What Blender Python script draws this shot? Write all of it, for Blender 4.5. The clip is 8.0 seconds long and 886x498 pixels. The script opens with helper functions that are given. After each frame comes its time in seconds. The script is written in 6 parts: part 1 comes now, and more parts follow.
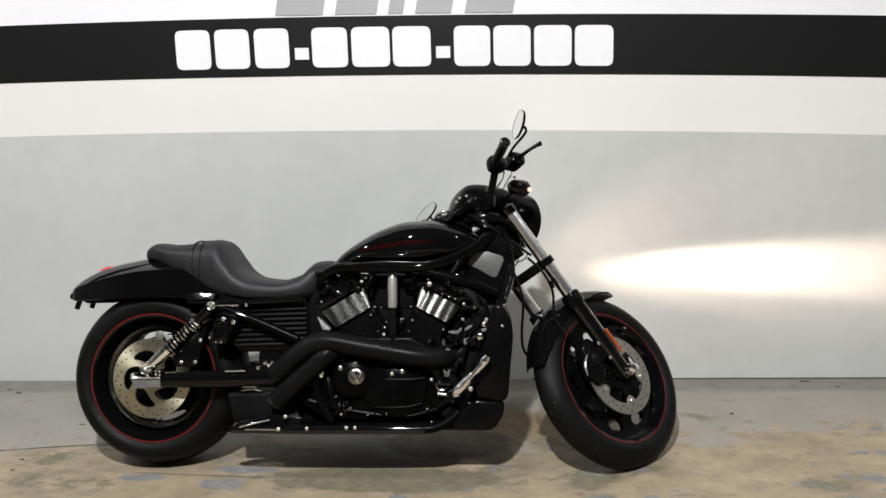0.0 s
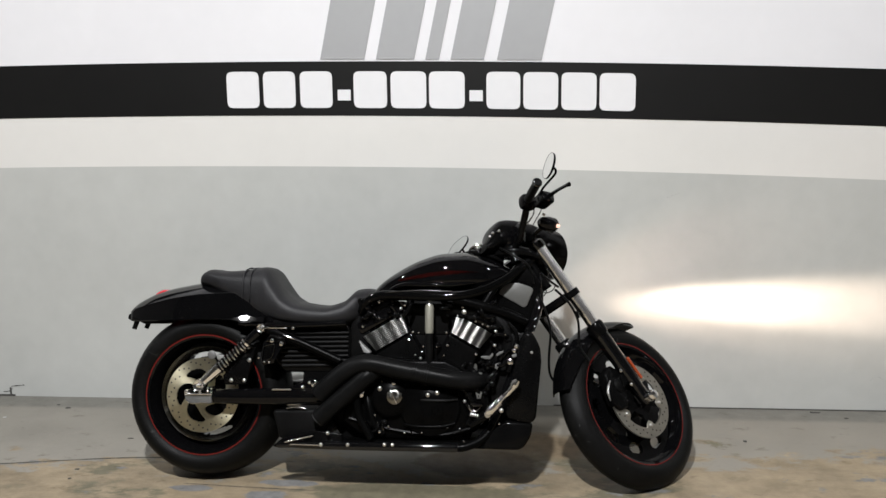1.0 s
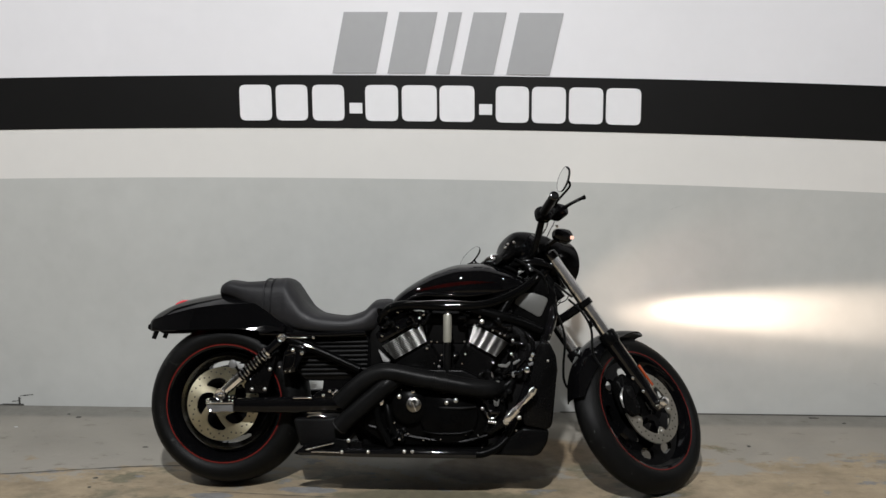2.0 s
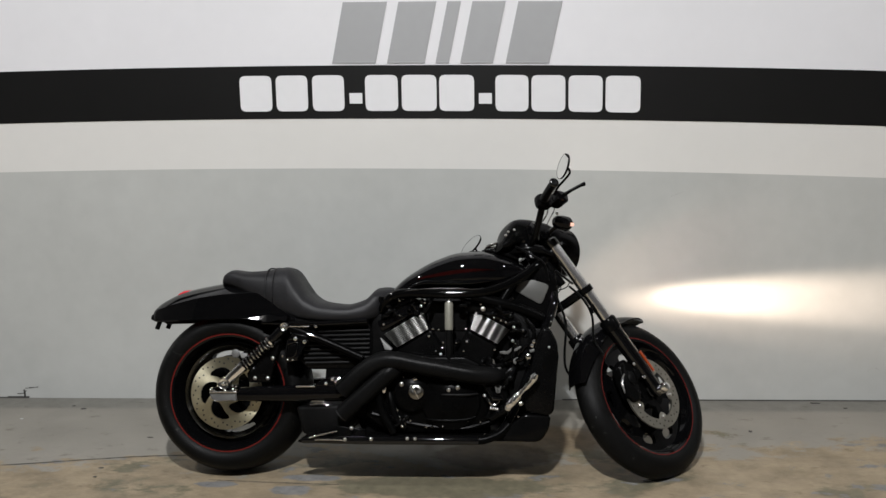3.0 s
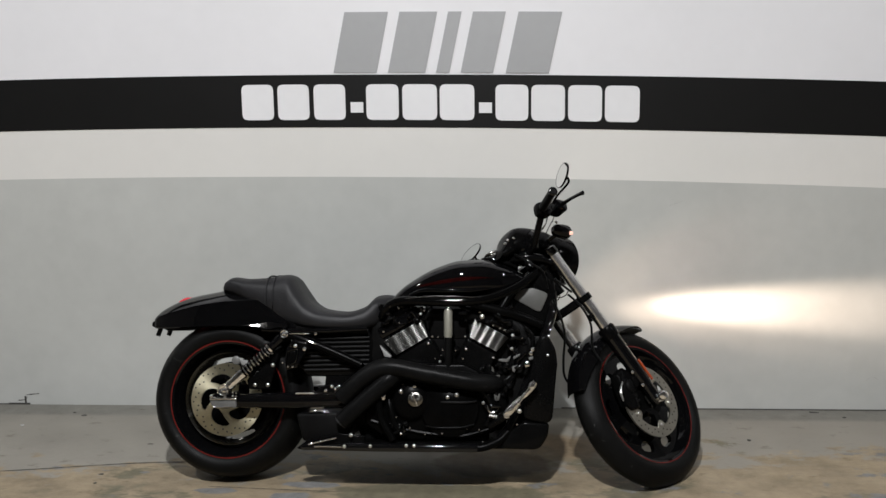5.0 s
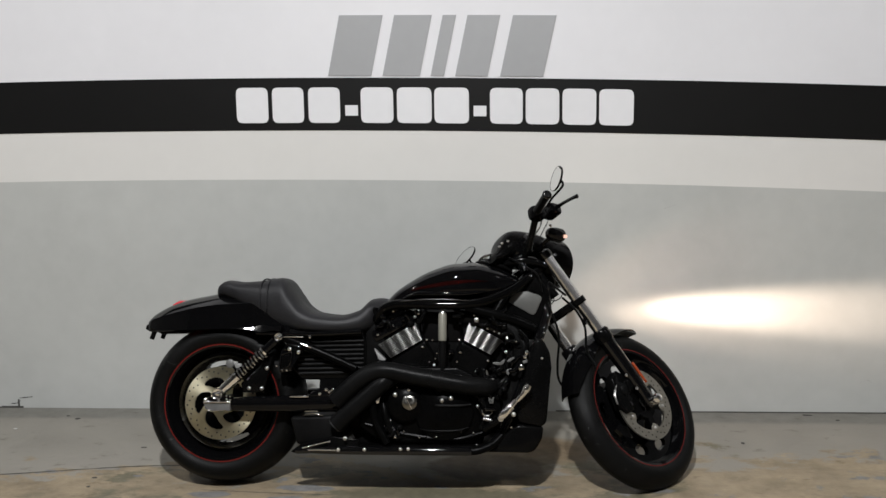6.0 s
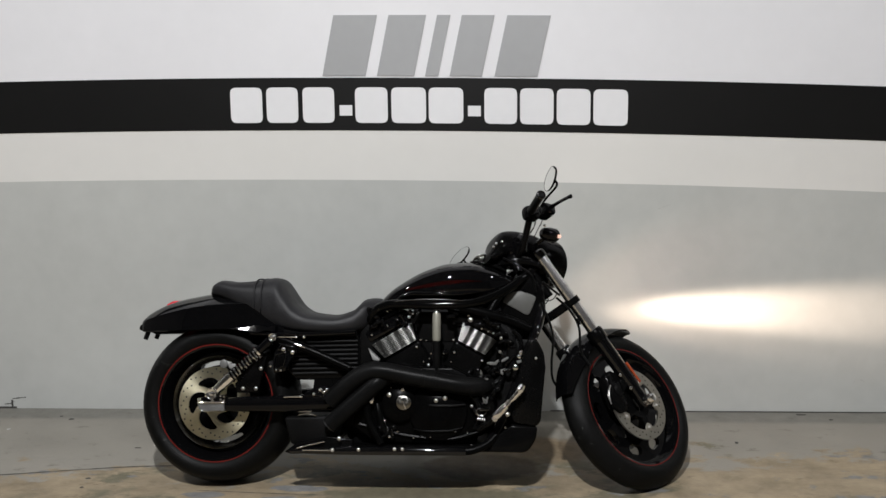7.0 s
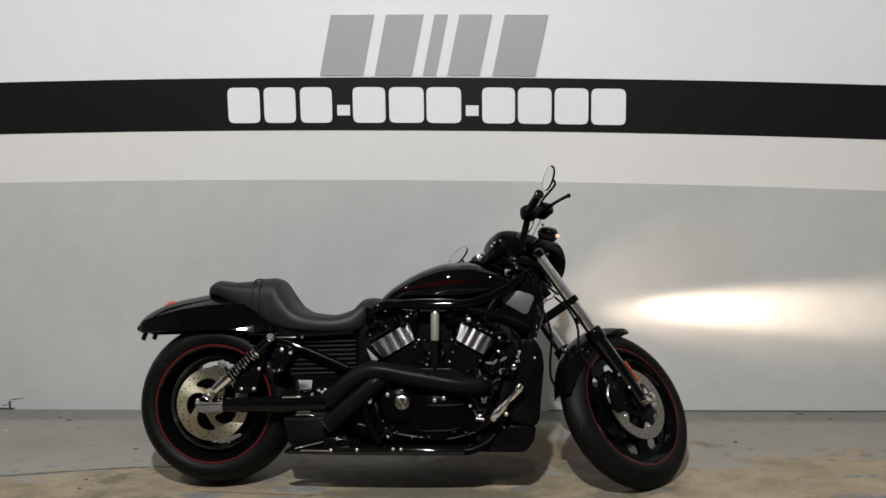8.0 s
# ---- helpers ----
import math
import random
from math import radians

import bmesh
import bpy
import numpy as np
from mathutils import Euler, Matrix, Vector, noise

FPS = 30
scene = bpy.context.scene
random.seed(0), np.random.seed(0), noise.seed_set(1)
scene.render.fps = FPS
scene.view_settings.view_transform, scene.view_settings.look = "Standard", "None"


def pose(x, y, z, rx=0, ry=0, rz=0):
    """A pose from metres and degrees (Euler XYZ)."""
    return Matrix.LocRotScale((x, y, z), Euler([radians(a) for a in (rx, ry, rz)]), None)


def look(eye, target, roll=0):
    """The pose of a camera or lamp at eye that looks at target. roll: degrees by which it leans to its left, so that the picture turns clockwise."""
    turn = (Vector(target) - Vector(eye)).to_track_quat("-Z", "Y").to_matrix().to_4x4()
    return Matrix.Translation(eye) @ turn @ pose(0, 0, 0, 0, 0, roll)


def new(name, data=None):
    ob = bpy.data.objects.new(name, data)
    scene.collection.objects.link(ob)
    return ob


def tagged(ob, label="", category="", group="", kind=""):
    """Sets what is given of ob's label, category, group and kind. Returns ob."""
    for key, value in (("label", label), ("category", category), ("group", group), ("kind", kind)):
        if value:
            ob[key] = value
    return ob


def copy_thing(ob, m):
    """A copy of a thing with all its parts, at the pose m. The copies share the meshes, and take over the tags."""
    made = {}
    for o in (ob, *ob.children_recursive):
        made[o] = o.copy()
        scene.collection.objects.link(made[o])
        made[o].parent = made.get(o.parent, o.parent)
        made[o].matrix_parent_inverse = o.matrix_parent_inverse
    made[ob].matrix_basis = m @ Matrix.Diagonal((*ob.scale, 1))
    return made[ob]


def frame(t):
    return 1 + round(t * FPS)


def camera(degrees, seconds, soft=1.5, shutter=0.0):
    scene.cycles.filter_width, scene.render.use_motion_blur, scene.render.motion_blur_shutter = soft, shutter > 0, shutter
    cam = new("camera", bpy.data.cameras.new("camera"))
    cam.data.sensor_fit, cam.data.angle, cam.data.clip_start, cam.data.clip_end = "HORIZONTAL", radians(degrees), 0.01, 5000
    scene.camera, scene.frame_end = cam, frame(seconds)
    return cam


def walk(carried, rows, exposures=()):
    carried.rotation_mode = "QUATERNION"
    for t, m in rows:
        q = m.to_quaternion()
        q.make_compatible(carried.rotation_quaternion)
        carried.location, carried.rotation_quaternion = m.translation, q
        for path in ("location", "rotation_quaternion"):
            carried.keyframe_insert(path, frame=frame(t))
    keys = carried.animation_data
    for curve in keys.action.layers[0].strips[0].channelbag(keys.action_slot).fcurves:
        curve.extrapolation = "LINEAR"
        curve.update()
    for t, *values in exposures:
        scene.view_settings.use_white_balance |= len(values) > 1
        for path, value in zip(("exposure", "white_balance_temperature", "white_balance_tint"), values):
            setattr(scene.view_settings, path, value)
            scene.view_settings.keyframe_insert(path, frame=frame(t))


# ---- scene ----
cam = camera(56.8, 8.0)
PATH = [
    (0, (0.4273, -2.7794, 1.3416), (0.2801, -0.8219, 0.9588), -1.66),
    (0.1, (0.4453, -2.8335, 1.3332), (0.2963, -0.873, 0.9666), -2.04),
    (0.2, (0.4303, -2.868, 1.3275), (0.2786, -0.9071, 0.9645), -1.23),
    (0.3, (0.4407, -2.8928, 1.356), (0.2802, -0.9345, 0.9831), -2.01),
    (0.4, (0.4216, -2.9224, 1.3644), (0.25, -0.9629, 1.0025), -1.89),
    (0.5, (0.4232, -2.9391, 1.3676), (0.238, -0.9787, 1.0172), -1.80),
    (0.6, (0.4108, -2.9561, 1.3785), (0.222, -0.9944, 1.0377), -1.71),
    (0.7, (0.4026, -2.9711, 1.3716), (0.2058, -1.0075, 1.0469), -1.10),
    (0.8, (0.378, -2.9851, 1.3777), (0.1807, -1.0206, 1.0591), -0.51),
    (0.9, (0.3696, -2.9945, 1.3785), (0.1788, -1.0284, 1.0654), -0.72),
    (1, (0.3549, -3.0067, 1.3849), (0.1823, -1.0381, 1.0765), -0.68),
    (1.1, (0.3394, -3.0196, 1.3887), (0.194, -1.0466, 1.0952), -1.15),
    (1.2, (0.3103, -3.0372, 1.3961), (0.1965, -1.061, 1.1102), -1.07),
    (1.3, (0.2805, -3.0555, 1.389), (0.1787, -1.0768, 1.1163), -0.89),
    (1.4, (0.2508, -3.0775, 1.3888), (0.155, -1.1, 1.106), -0.96),
    (1.5, (0.238, -3.0823, 1.3885), (0.1437, -1.1062, 1.0947), -0.82),
    (1.6, (0.231, -3.0876, 1.389), (0.134, -1.1127, 1.088), -0.94),
    (1.7, (0.2155, -3.0912, 1.3968), (0.123, -1.1154, 1.1006), -0.94),
    (1.8, (0.2103, -3.092, 1.3985), (0.1137, -1.1155, 1.1087), -0.49),
    (1.9, (0.2016, -3.0915, 1.4034), (0.0941, -1.1153, 1.1151), -0.30),
    (2, (0.2096, -3.092, 1.4129), (0.0899, -1.1169, 1.1214), -0.44),
    (2.1, (0.2069, -3.1019, 1.3999), (0.0882, -1.1246, 1.1238), -0.55),
    (2.2, (0.2076, -3.1037, 1.3997), (0.0868, -1.1274, 1.1175), -0.60),
    (3.3, (0.2206, -3.1093, 1.3924), (0.0943, -1.1371, 1.0847), -1.05),
    (3.5, (0.2207, -3.111, 1.3921), (0.0957, -1.1381, 1.0891), -1.03),
    (3.7, (0.2252, -3.1139, 1.3906), (0.0993, -1.1406, 1.09), -1.16),
    (4, (0.2254, -3.1193, 1.3959), (0.1006, -1.146, 1.0946), -1.05),
    (4.3, (0.2251, -3.1228, 1.3929), (0.0976, -1.1487, 1.0991), -1.09),
    (4.5, (0.2219, -3.1259, 1.3953), (0.0932, -1.1515, 1.1031), -0.96),
    (4.7, (0.2236, -3.1261, 1.3911), (0.0929, -1.1515, 1.1017), -0.85),
    (5.8, (0.2328, -3.1257, 1.3949), (0.1077, -1.1492, 1.1159), -0.78),
    (6, (0.2312, -3.1271, 1.3952), (0.1124, -1.1503, 1.116), -0.76),
    (6.3, (0.2296, -3.1283, 1.3966), (0.1162, -1.1514, 1.1154), -0.63),
    (6.5, (0.2363, -3.1274, 1.3932), (0.1229, -1.1504, 1.113), -0.61),
    (7, (0.2373, -3.127, 1.3961), (0.129, -1.1496, 1.1163), -0.73),
    (7.2, (0.2368, -3.1267, 1.3964), (0.1289, -1.1487, 1.1211), -0.84),
    (7.5, (0.2388, -3.125, 1.3925), (0.1312, -1.1467, 1.1187), -0.91),
    (7.8, (0.2397, -3.1245, 1.3851), (0.1334, -1.1458, 1.1144), -0.93),
    (8, (0.2371, -3.1229, 1.392), (0.1333, -1.1451, 1.1134), -0.85),
]
walk(cam, [(t, look(eye, target, roll)) for t, eye, target, roll in PATH],
     [(0, 0.50), (0.5, 0.44), (1.0, 0.31), (1.5, 0.16), (2.0, 0.02), (3.5, -0.05), (8.0, -0.03)])


# ---- light ----
world = bpy.data.worlds.new("world")
scene.world = world
world.use_nodes = True
world.node_tree.nodes["Background"].inputs[0].default_value = (0.6, 0.63, 0.66, 1)
world.node_tree.nodes["Background"].inputs[1].default_value = 0.02

LAMP_POWER = [80.0, 425.0, 52.0]
LAMP_SPOTS = [(-3.6, -1.5), (-0.12, -3.3), (3.6, -1.5)]
LAMP_Z = 4.6
HEADLIGHT_POWER, SKIRT_POWER, SPILL_POWER = 300.0, 60.0, 9.0
BEAM_DIP, BEAM_SIDE, BEAM_ROLL = 5.1, -8.6, 8.5

# ---- materials ----


def mat(name, base, rough=0.5, metal=0.0, coat=0.0, vary=0.0, scale=8.0, bump=0.0, bump_scale=60.0, rough_vary=0.0,
        emit=None, strength=0.0, spec=0.5):
    """A surface with two scales of colour and gloss variation and fine relief."""
    m = bpy.data.materials.new(name)
    m.use_nodes = True
    nt = m.node_tree
    n, l = nt.nodes, nt.links
    b = n["Principled BSDF"]
    b.inputs["Base Color"].default_value = (*base, 1)
    b.inputs["Roughness"].default_value = rough
    b.inputs["Metallic"].default_value = metal
    b.inputs["Coat Weight"].default_value = coat
    b.inputs["Coat Roughness"].default_value = 0.04
    b.inputs["Specular IOR Level"].default_value = spec
    if emit:
        b.inputs["Emission Color"].default_value = (*emit, 1)
        b.inputs["Emission Strength"].default_value = strength
    co = n.new("ShaderNodeTexCoord")
    if vary:
        big = n.new("ShaderNodeTexNoise")
        big.inputs["Scale"].default_value = scale
        big.inputs["Detail"].default_value = 6
        fine = n.new("ShaderNodeTexNoise")
        fine.inputs["Scale"].default_value = scale * 11
        fine.inputs["Detail"].default_value = 3
        both = n.new("ShaderNodeMix")
        both.data_type = "FLOAT"
        both.inputs[0].default_value = 0.35
        l.new(co.outputs["Object"], big.inputs["Vector"])
        l.new(co.outputs["Object"], fine.inputs["Vector"])
        l.new(big.outputs["Fac"], both.inputs[2])
        l.new(fine.outputs["Fac"], both.inputs[3])
        ramp = n.new("ShaderNodeValToRGB")
        ramp.color_ramp.elements[0].position = 0.3
        ramp.color_ramp.elements[1].position = 0.7
        ramp.color_ramp.elements[0].color = (*[c * (1 - vary) for c in base], 1)
        ramp.color_ramp.elements[1].color = (*[min(1, c * (1 + vary)) for c in base], 1)
        l.new(both.outputs[0], ramp.inputs[0])
        l.new(ramp.outputs[0], b.inputs["Base Color"])
        if rough_vary:
            mr = n.new("ShaderNodeMapRange")
            mr.inputs["From Min"].default_value = 0.3
            mr.inputs["From Max"].default_value = 0.7
            mr.inputs["To Min"].default_value = max(0.02, rough - rough_vary)
            mr.inputs["To Max"].default_value = rough + rough_vary
            l.new(both.outputs[0], mr.inputs["Value"])
            l.new(mr.outputs[0], b.inputs["Roughness"])
    if bump:
        tex = n.new("ShaderNodeTexNoise")
        tex.inputs["Scale"].default_value = bump_scale
        tex.inputs["Detail"].default_value = 4
        l.new(co.outputs["Object"], tex.inputs["Vector"])
        bp = n.new("ShaderNodeBump")
        bp.inputs["Strength"].default_value = bump
        bp.inputs["Distance"].default_value = 0.01
        l.new(tex.outputs["Fac"], bp.inputs["Height"])
        l.new(bp.outputs[0], b.inputs["Normal"])
    return m


def spun(m):
    """Gives a lathe-turned look round the wheel's axle: stretched highlights."""
    n, l = m.node_tree.nodes, m.node_tree.links
    t = n.new("ShaderNodeTangent")
    t.direction_type, t.axis = "RADIAL", "Y"
    b = n["Principled BSDF"]
    b.inputs["Anisotropic"].default_value = 0.75
    l.new(t.outputs[0], b.inputs["Tangent"])


GLOSS = mat("gloss_black_paint", (0.002, 0.002, 0.0022), 0.03, vary=0.25, scale=5, spec=0.27)
FRAME = mat("frame_enamel", (0.0018, 0.0018, 0.0018), 0.035, vary=0.25, scale=5, spec=0.10)
RAIL = mat("gloss_black_rail", (0.002, 0.002, 0.0022), 0.05, vary=0.25, scale=5, spec=0.5)
SATIN = mat("satin_black_enamel", (0.0025, 0.0025, 0.0025), 0.14, vary=0.3, scale=14, rough_vary=0.06, bump=0.03, bump_scale=150, spec=0.08)
PLASTIC = mat("black_plastic", (0.0035, 0.0035, 0.0035), 0.35, spec=0.08, vary=0.3, scale=20, bump=0.08, bump_scale=300)
COWL = mat("instrument_cowl_black", (0.0024, 0.0024, 0.0024), 0.16, spec=0.09, vary=0.3, scale=14, rough_vary=0.05)
RIBBED = mat("ribbed_cover_plastic", (0.0045, 0.0045, 0.0045), 0.48, spec=0.08, vary=0.2, scale=20)
RUBBER = mat("tyre_rubber", (0.0032, 0.0033, 0.0032), 0.50, spec=0.10, vary=0.45, scale=9, rough_vary=0.1, bump=0.1, bump_scale=220)


def scuffed(m, colour, scale):
    """Adds a few pale scrapes."""
    n, l = m.node_tree.nodes, m.node_tree.links
    b = n["Principled BSDF"]
    co, t, r, x = n.new("ShaderNodeTexCoord"), n.new("ShaderNodeTexNoise"), n.new("ShaderNodeValToRGB"), n.new("ShaderNodeMix")
    t.inputs["Scale"].default_value, t.inputs["Detail"].default_value, t.inputs["Distortion"].default_value = scale, 9, 1.2
    r.color_ramp.elements[0].position, r.color_ramp.elements[1].position = 0.66, 0.76
    x.data_type = "RGBA"
    x.inputs[7].default_value = (*colour, 1)
    l.new(co.outputs["Object"], t.inputs["Vector"])
    l.new(t.outputs["Fac"], r.inputs[0])
    l.new(r.outputs[0], x.inputs[0])
    l.new(b.inputs["Base Color"].links[0].from_socket, x.inputs[6])
    l.new(x.outputs[2], b.inputs["Base Color"])


scuffed(RUBBER, (0.035, 0.036, 0.034), 21)
LEATHER = mat("black_seat_leather", (0.0090, 0.0090, 0.0100), 0.50, vary=0.3, scale=9, rough_vary=0.08, bump=0.12, bump_scale=190, spec=0.27)
PIPE = mat("matt_black_exhaust", (0.0042, 0.0042, 0.0042), 0.38, spec=0.055, vary=0.35, scale=11, rough_vary=0.1, bump=0.05, bump_scale=120)
CHROME = mat("chrome", (0.92, 0.915, 0.905), 0.11, 1.0, vary=0.06, scale=12, bump=0.14, bump_scale=70)
PITTED = mat("knurled_chrome", (0.88, 0.875, 0.865), 0.08, 1.0, vary=0.15, scale=25, bump=0.4, bump_scale=60)
POLISHED = mat("polished_tube_steel", (0.84, 0.83, 0.82), 0.22, 1.0, vary=0.06, scale=12)
STEEL = mat("brushed_steel", (0.66, 0.65, 0.63), 0.32, 1.0, vary=0.15, scale=30)
DISC = mat("ground_disc_steel", (0.42, 0.40, 0.345), 0.4, 1.0, vary=0.15, scale=30)
BRASSY = mat("tinted_disc_steel", (0.74, 0.69, 0.50), 0.34, 1.0, vary=0.15, scale=25)
spun(BRASSY)
SEAM = mat("dark_polished_seam", (0.07, 0.07, 0.07), 0.13, 1.0, vary=0.1, scale=12)
SPRING = mat("black_chrome", (0.62, 0.62, 0.61), 0.10, 1.0, vary=0.1, scale=12)
FINS = mat("machined_fin_edge", (0.145, 0.143, 0.136), 0.30, 1.0, vary=0.2, scale=25)
NECK_GREY = mat("satin_grey_alloy", (0.078, 0.078, 0.073), 0.34, vary=0.08, scale=9, rough_vary=0.06)
LIP = mat("satin_rim_alloy", (0.16, 0.155, 0.14), 0.24, 1.0, vary=0.1, scale=20)
CASTING = mat("dull_casting", (0.085, 0.085, 0.082), 0.5, vary=0.25, scale=35)
POST = mat("dull_nickel_pipe", (0.23, 0.226, 0.19), 0.48, 0.35, vary=0.1, scale=30)
ALLOY = mat("bare_cast_alloy", (0.25, 0.25, 0.243), 0.5, 0.4, vary=0.12, scale=30)
CASE = mat("crankcase_black", (0.0016, 0.0016, 0.0016), 0.30, spec=0.035, vary=0.3, scale=16, rough_vary=0.08, bump=0.04, bump_scale=150)
HOLE = mat("dark_hole", (0.004, 0.004, 0.004), 0.7)
RED = mat("red_pinstripe", (0.085, 0.008, 0.0065), 0.22, vary=0.15, scale=14)
DARKRED = mat("dark_red_flash", (0.012, 0.0016, 0.0014), 0.1, spec=0.25, vary=0.35, scale=18)
AMBER = mat("amber_lens", (0.24, 0.038, 0.010), 0.2, coat=0.3, vary=0.1, scale=30)
AMBER_DARK = mat("smoked_amber_lens", (0.02, 0.006, 0.004), 0.12, vary=0.1, scale=30)
AMBER_LIT = mat("lit_amber_bulb", (0.5, 0.12, 0.03), 0.15, emit=(1.0, 0.70, 0.58), strength=0.9)
REDLENS = mat("red_tail_lens", (0.36, 0.02, 0.03), 0.12, coat=0.5, emit=(1.0, 0.08, 0.08), strength=0.12)
MIRROR = mat("mirror_glass", (0.85, 0.86, 0.86), 0.02, 1.0)
LENS = mat("headlamp_lens", (0.9, 0.88, 0.82), 0.1, emit=(1.0, 0.85, 0.65), strength=4.0)
VINYL = mat("black_vinyl", (0.006, 0.006, 0.006), 0.42, spec=0.28, vary=0.12, scale=1.5, bump=0.03, bump_scale=8)
VINYL_GREY = mat("grey_vinyl", (0.34, 0.345, 0.35), 0.45, vary=0.04, scale=2)
VINYL_WHITE = mat("white_vinyl", (0.72, 0.72, 0.73), 0.45, vary=0.03, scale=2)
WALL_WHITE = mat("white_wall_paint", (0.73, 0.728, 0.745), 0.4, vary=0.025, scale=1.2, rough_vary=0.06, bump=0.04, bump_scale=5)
# white below the black band, slightly darker and warmer than above
WALL_LOW_WHITE = mat("low_white_wall_paint", (0.672, 0.662, 0.632), 0.4, vary=0.025, scale=1.2, rough_vary=0.06, bump=0.04, bump_scale=5)
WALL_GREY = mat("grey_wall_paint", (0.458, 0.466, 0.446), 0.36, vary=0.075, scale=1.1, rough_vary=0.09, bump=0.05, bump_scale=4)
SIDEWALL = mat("side_wall_paint", (0.30, 0.30, 0.29), 0.6, vary=0.06, scale=0.8)
CEILING = mat("ceiling_paint", (0.18, 0.18, 0.178), 0.8, vary=0.05, scale=1)
BACKWALL = mat("dark_warehouse_wall_paint", (0.065, 0.065, 0.067), 0.6, vary=0.06, scale=0.8)
CRACK = mat("dark_crack", (0.05, 0.048, 0.044), 0.9, vary=0.3, scale=40)
SCUFF = mat("scuff_mark", (0.40, 0.40, 0.39), 0.6, vary=0.3, scale=60)
LAMP_BODY = mat("lamp_housing", (0.5, 0.5, 0.5), 0.4, 0.6, vary=0.1, scale=10)
LAMP_GLOW = mat("lamp_glow", (0.9, 0.9, 0.9), 0.4, emit=(1.0, 0.97, 0.92), strength=30.0)


STRIP_Y = 0.718


SPUN = mat("turned_cap_steel", (0.22, 0.215, 0.20), 0.26, 1.0, vary=0.12, scale=40)
spun(SPUN)


def concrete():
    """Grey floor paint, worn through to tan concrete in ragged patches away from the wall."""
    m = bpy.data.materials.new("worn_painted_concrete")
    m.use_nodes = True
    n, l = m.node_tree.nodes, m.node_tree.links
    b = n["Principled BSDF"]
    co = n.new("ShaderNodeTexCoord")

    def noise_node(scale, detail=8, rough=0.6, stretch=(1, 1, 1)):
        mp = n.new("ShaderNodeMapping")
        mp.inputs["Scale"].default_value = stretch
        l.new(co.outputs["Object"], mp.inputs["Vector"])
        t = n.new("ShaderNodeTexNoise")
        t.inputs["Scale"].default_value = scale
        t.inputs["Detail"].default_value = detail
        t.inputs["Roughness"].default_value = rough
        l.new(mp.outputs[0], t.inputs["Vector"])
        return t.outputs["Fac"]

    def ramp(src, p0, p1, c0, c1):
        r = n.new("ShaderNodeValToRGB")
        r.color_ramp.elements[0].position, r.color_ramp.elements[1].position = p0, p1
        r.color_ramp.elements[0].color, r.color_ramp.elements[1].color = (*c0, 1), (*c1, 1)
        l.new(src, r.inputs[0])
        return r.outputs[0]

    def blend(fac, a, c):
        x = n.new("ShaderNodeMix")
        x.data_type = "RGBA"
        l.new(fac, x.inputs[0])
        l.new(a, x.inputs[6])
        l.new(c, x.inputs[7])
        return x.outputs[2]

    def calc(op, a, c):
        x = n.new("ShaderNodeMath")
        x.operation = op
        x.use_clamp = False
        for i, v in enumerate((a, c)):
            if isinstance(v, (int, float)):
                x.inputs[i].default_value = v
            else:
                l.new(v, x.inputs[i])
        return x.outputs[0]

    xyz = n.new("ShaderNodeSeparateXYZ")
    l.new(co.outputs["Object"], xyz.inputs[0])
    # the worn strip begins along the joint, a little in front of the wall
    line = calc("SUBTRACT", calc("ADD", calc("MULTIPLY", xyz.outputs["X"], 0.07), 0.20), xyz.outputs["Y"])
    edge = calc("ADD", line, calc("MULTIPLY", calc("SUBTRACT", noise_node(2.4, 11, 0.7, (0.8, 1.3, 1)), 0.5), 1.7))
    worn = ramp(edge, 0.0, 0.07, (0, 0, 0), (1, 1, 1))
    wide = calc("MULTIPLY", calc("SUBTRACT", noise_node(0.8, 4, 0.55), 0.5), 0.55)
    grey = ramp(noise_node(3.0, 6), 0.3, 0.7, (0.182, 0.170, 0.146), (0.232, 0.218, 0.188))
    tan = ramp(calc("ADD", noise_node(6.0, 10, 0.72, (0.8, 1.2, 1)), calc("MULTIPLY", wide, 0.4)), 0.30, 0.70, (0.140, 0.111, 0.074), (0.292, 0.236, 0.158))
    flake = ramp(calc("ADD", noise_node(5.0, 12, 0.68, (0.75, 1.5, 1)), wide), 0.60, 0.625, (0, 0, 0), (1, 1, 1))
    olive = ramp(calc("SUBTRACT", noise_node(2.6, 13, 0.68, (0.7, 1.5, 1.3)), wide), 0.55, 0.60, (0, 0, 0), (1, 1, 1))
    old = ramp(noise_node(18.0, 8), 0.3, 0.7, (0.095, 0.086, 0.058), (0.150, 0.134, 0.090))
    blue = ramp(noise_node(26.0, 5), 0.3, 0.7, (0.112, 0.111, 0.108), (0.178, 0.176, 0.171))
    dirt = ramp(noise_node(12.0, 12, 0.75, (0.7, 1.4, 1)), 0.58, 0.68, (1, 1, 1), (0.55, 0.52, 0.47))
    # a strip of darker grey runs along the foot of the wall
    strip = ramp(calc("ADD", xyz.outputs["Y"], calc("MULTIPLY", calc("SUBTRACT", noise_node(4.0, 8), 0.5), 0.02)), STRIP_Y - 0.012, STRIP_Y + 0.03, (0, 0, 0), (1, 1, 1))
    strip_grey = ramp(noise_node(9.0, 9, 0.65), 0.3, 0.7, (0.128, 0.124, 0.108), (0.172, 0.166, 0.146))
    grey = blend(strip, grey, strip_grey)
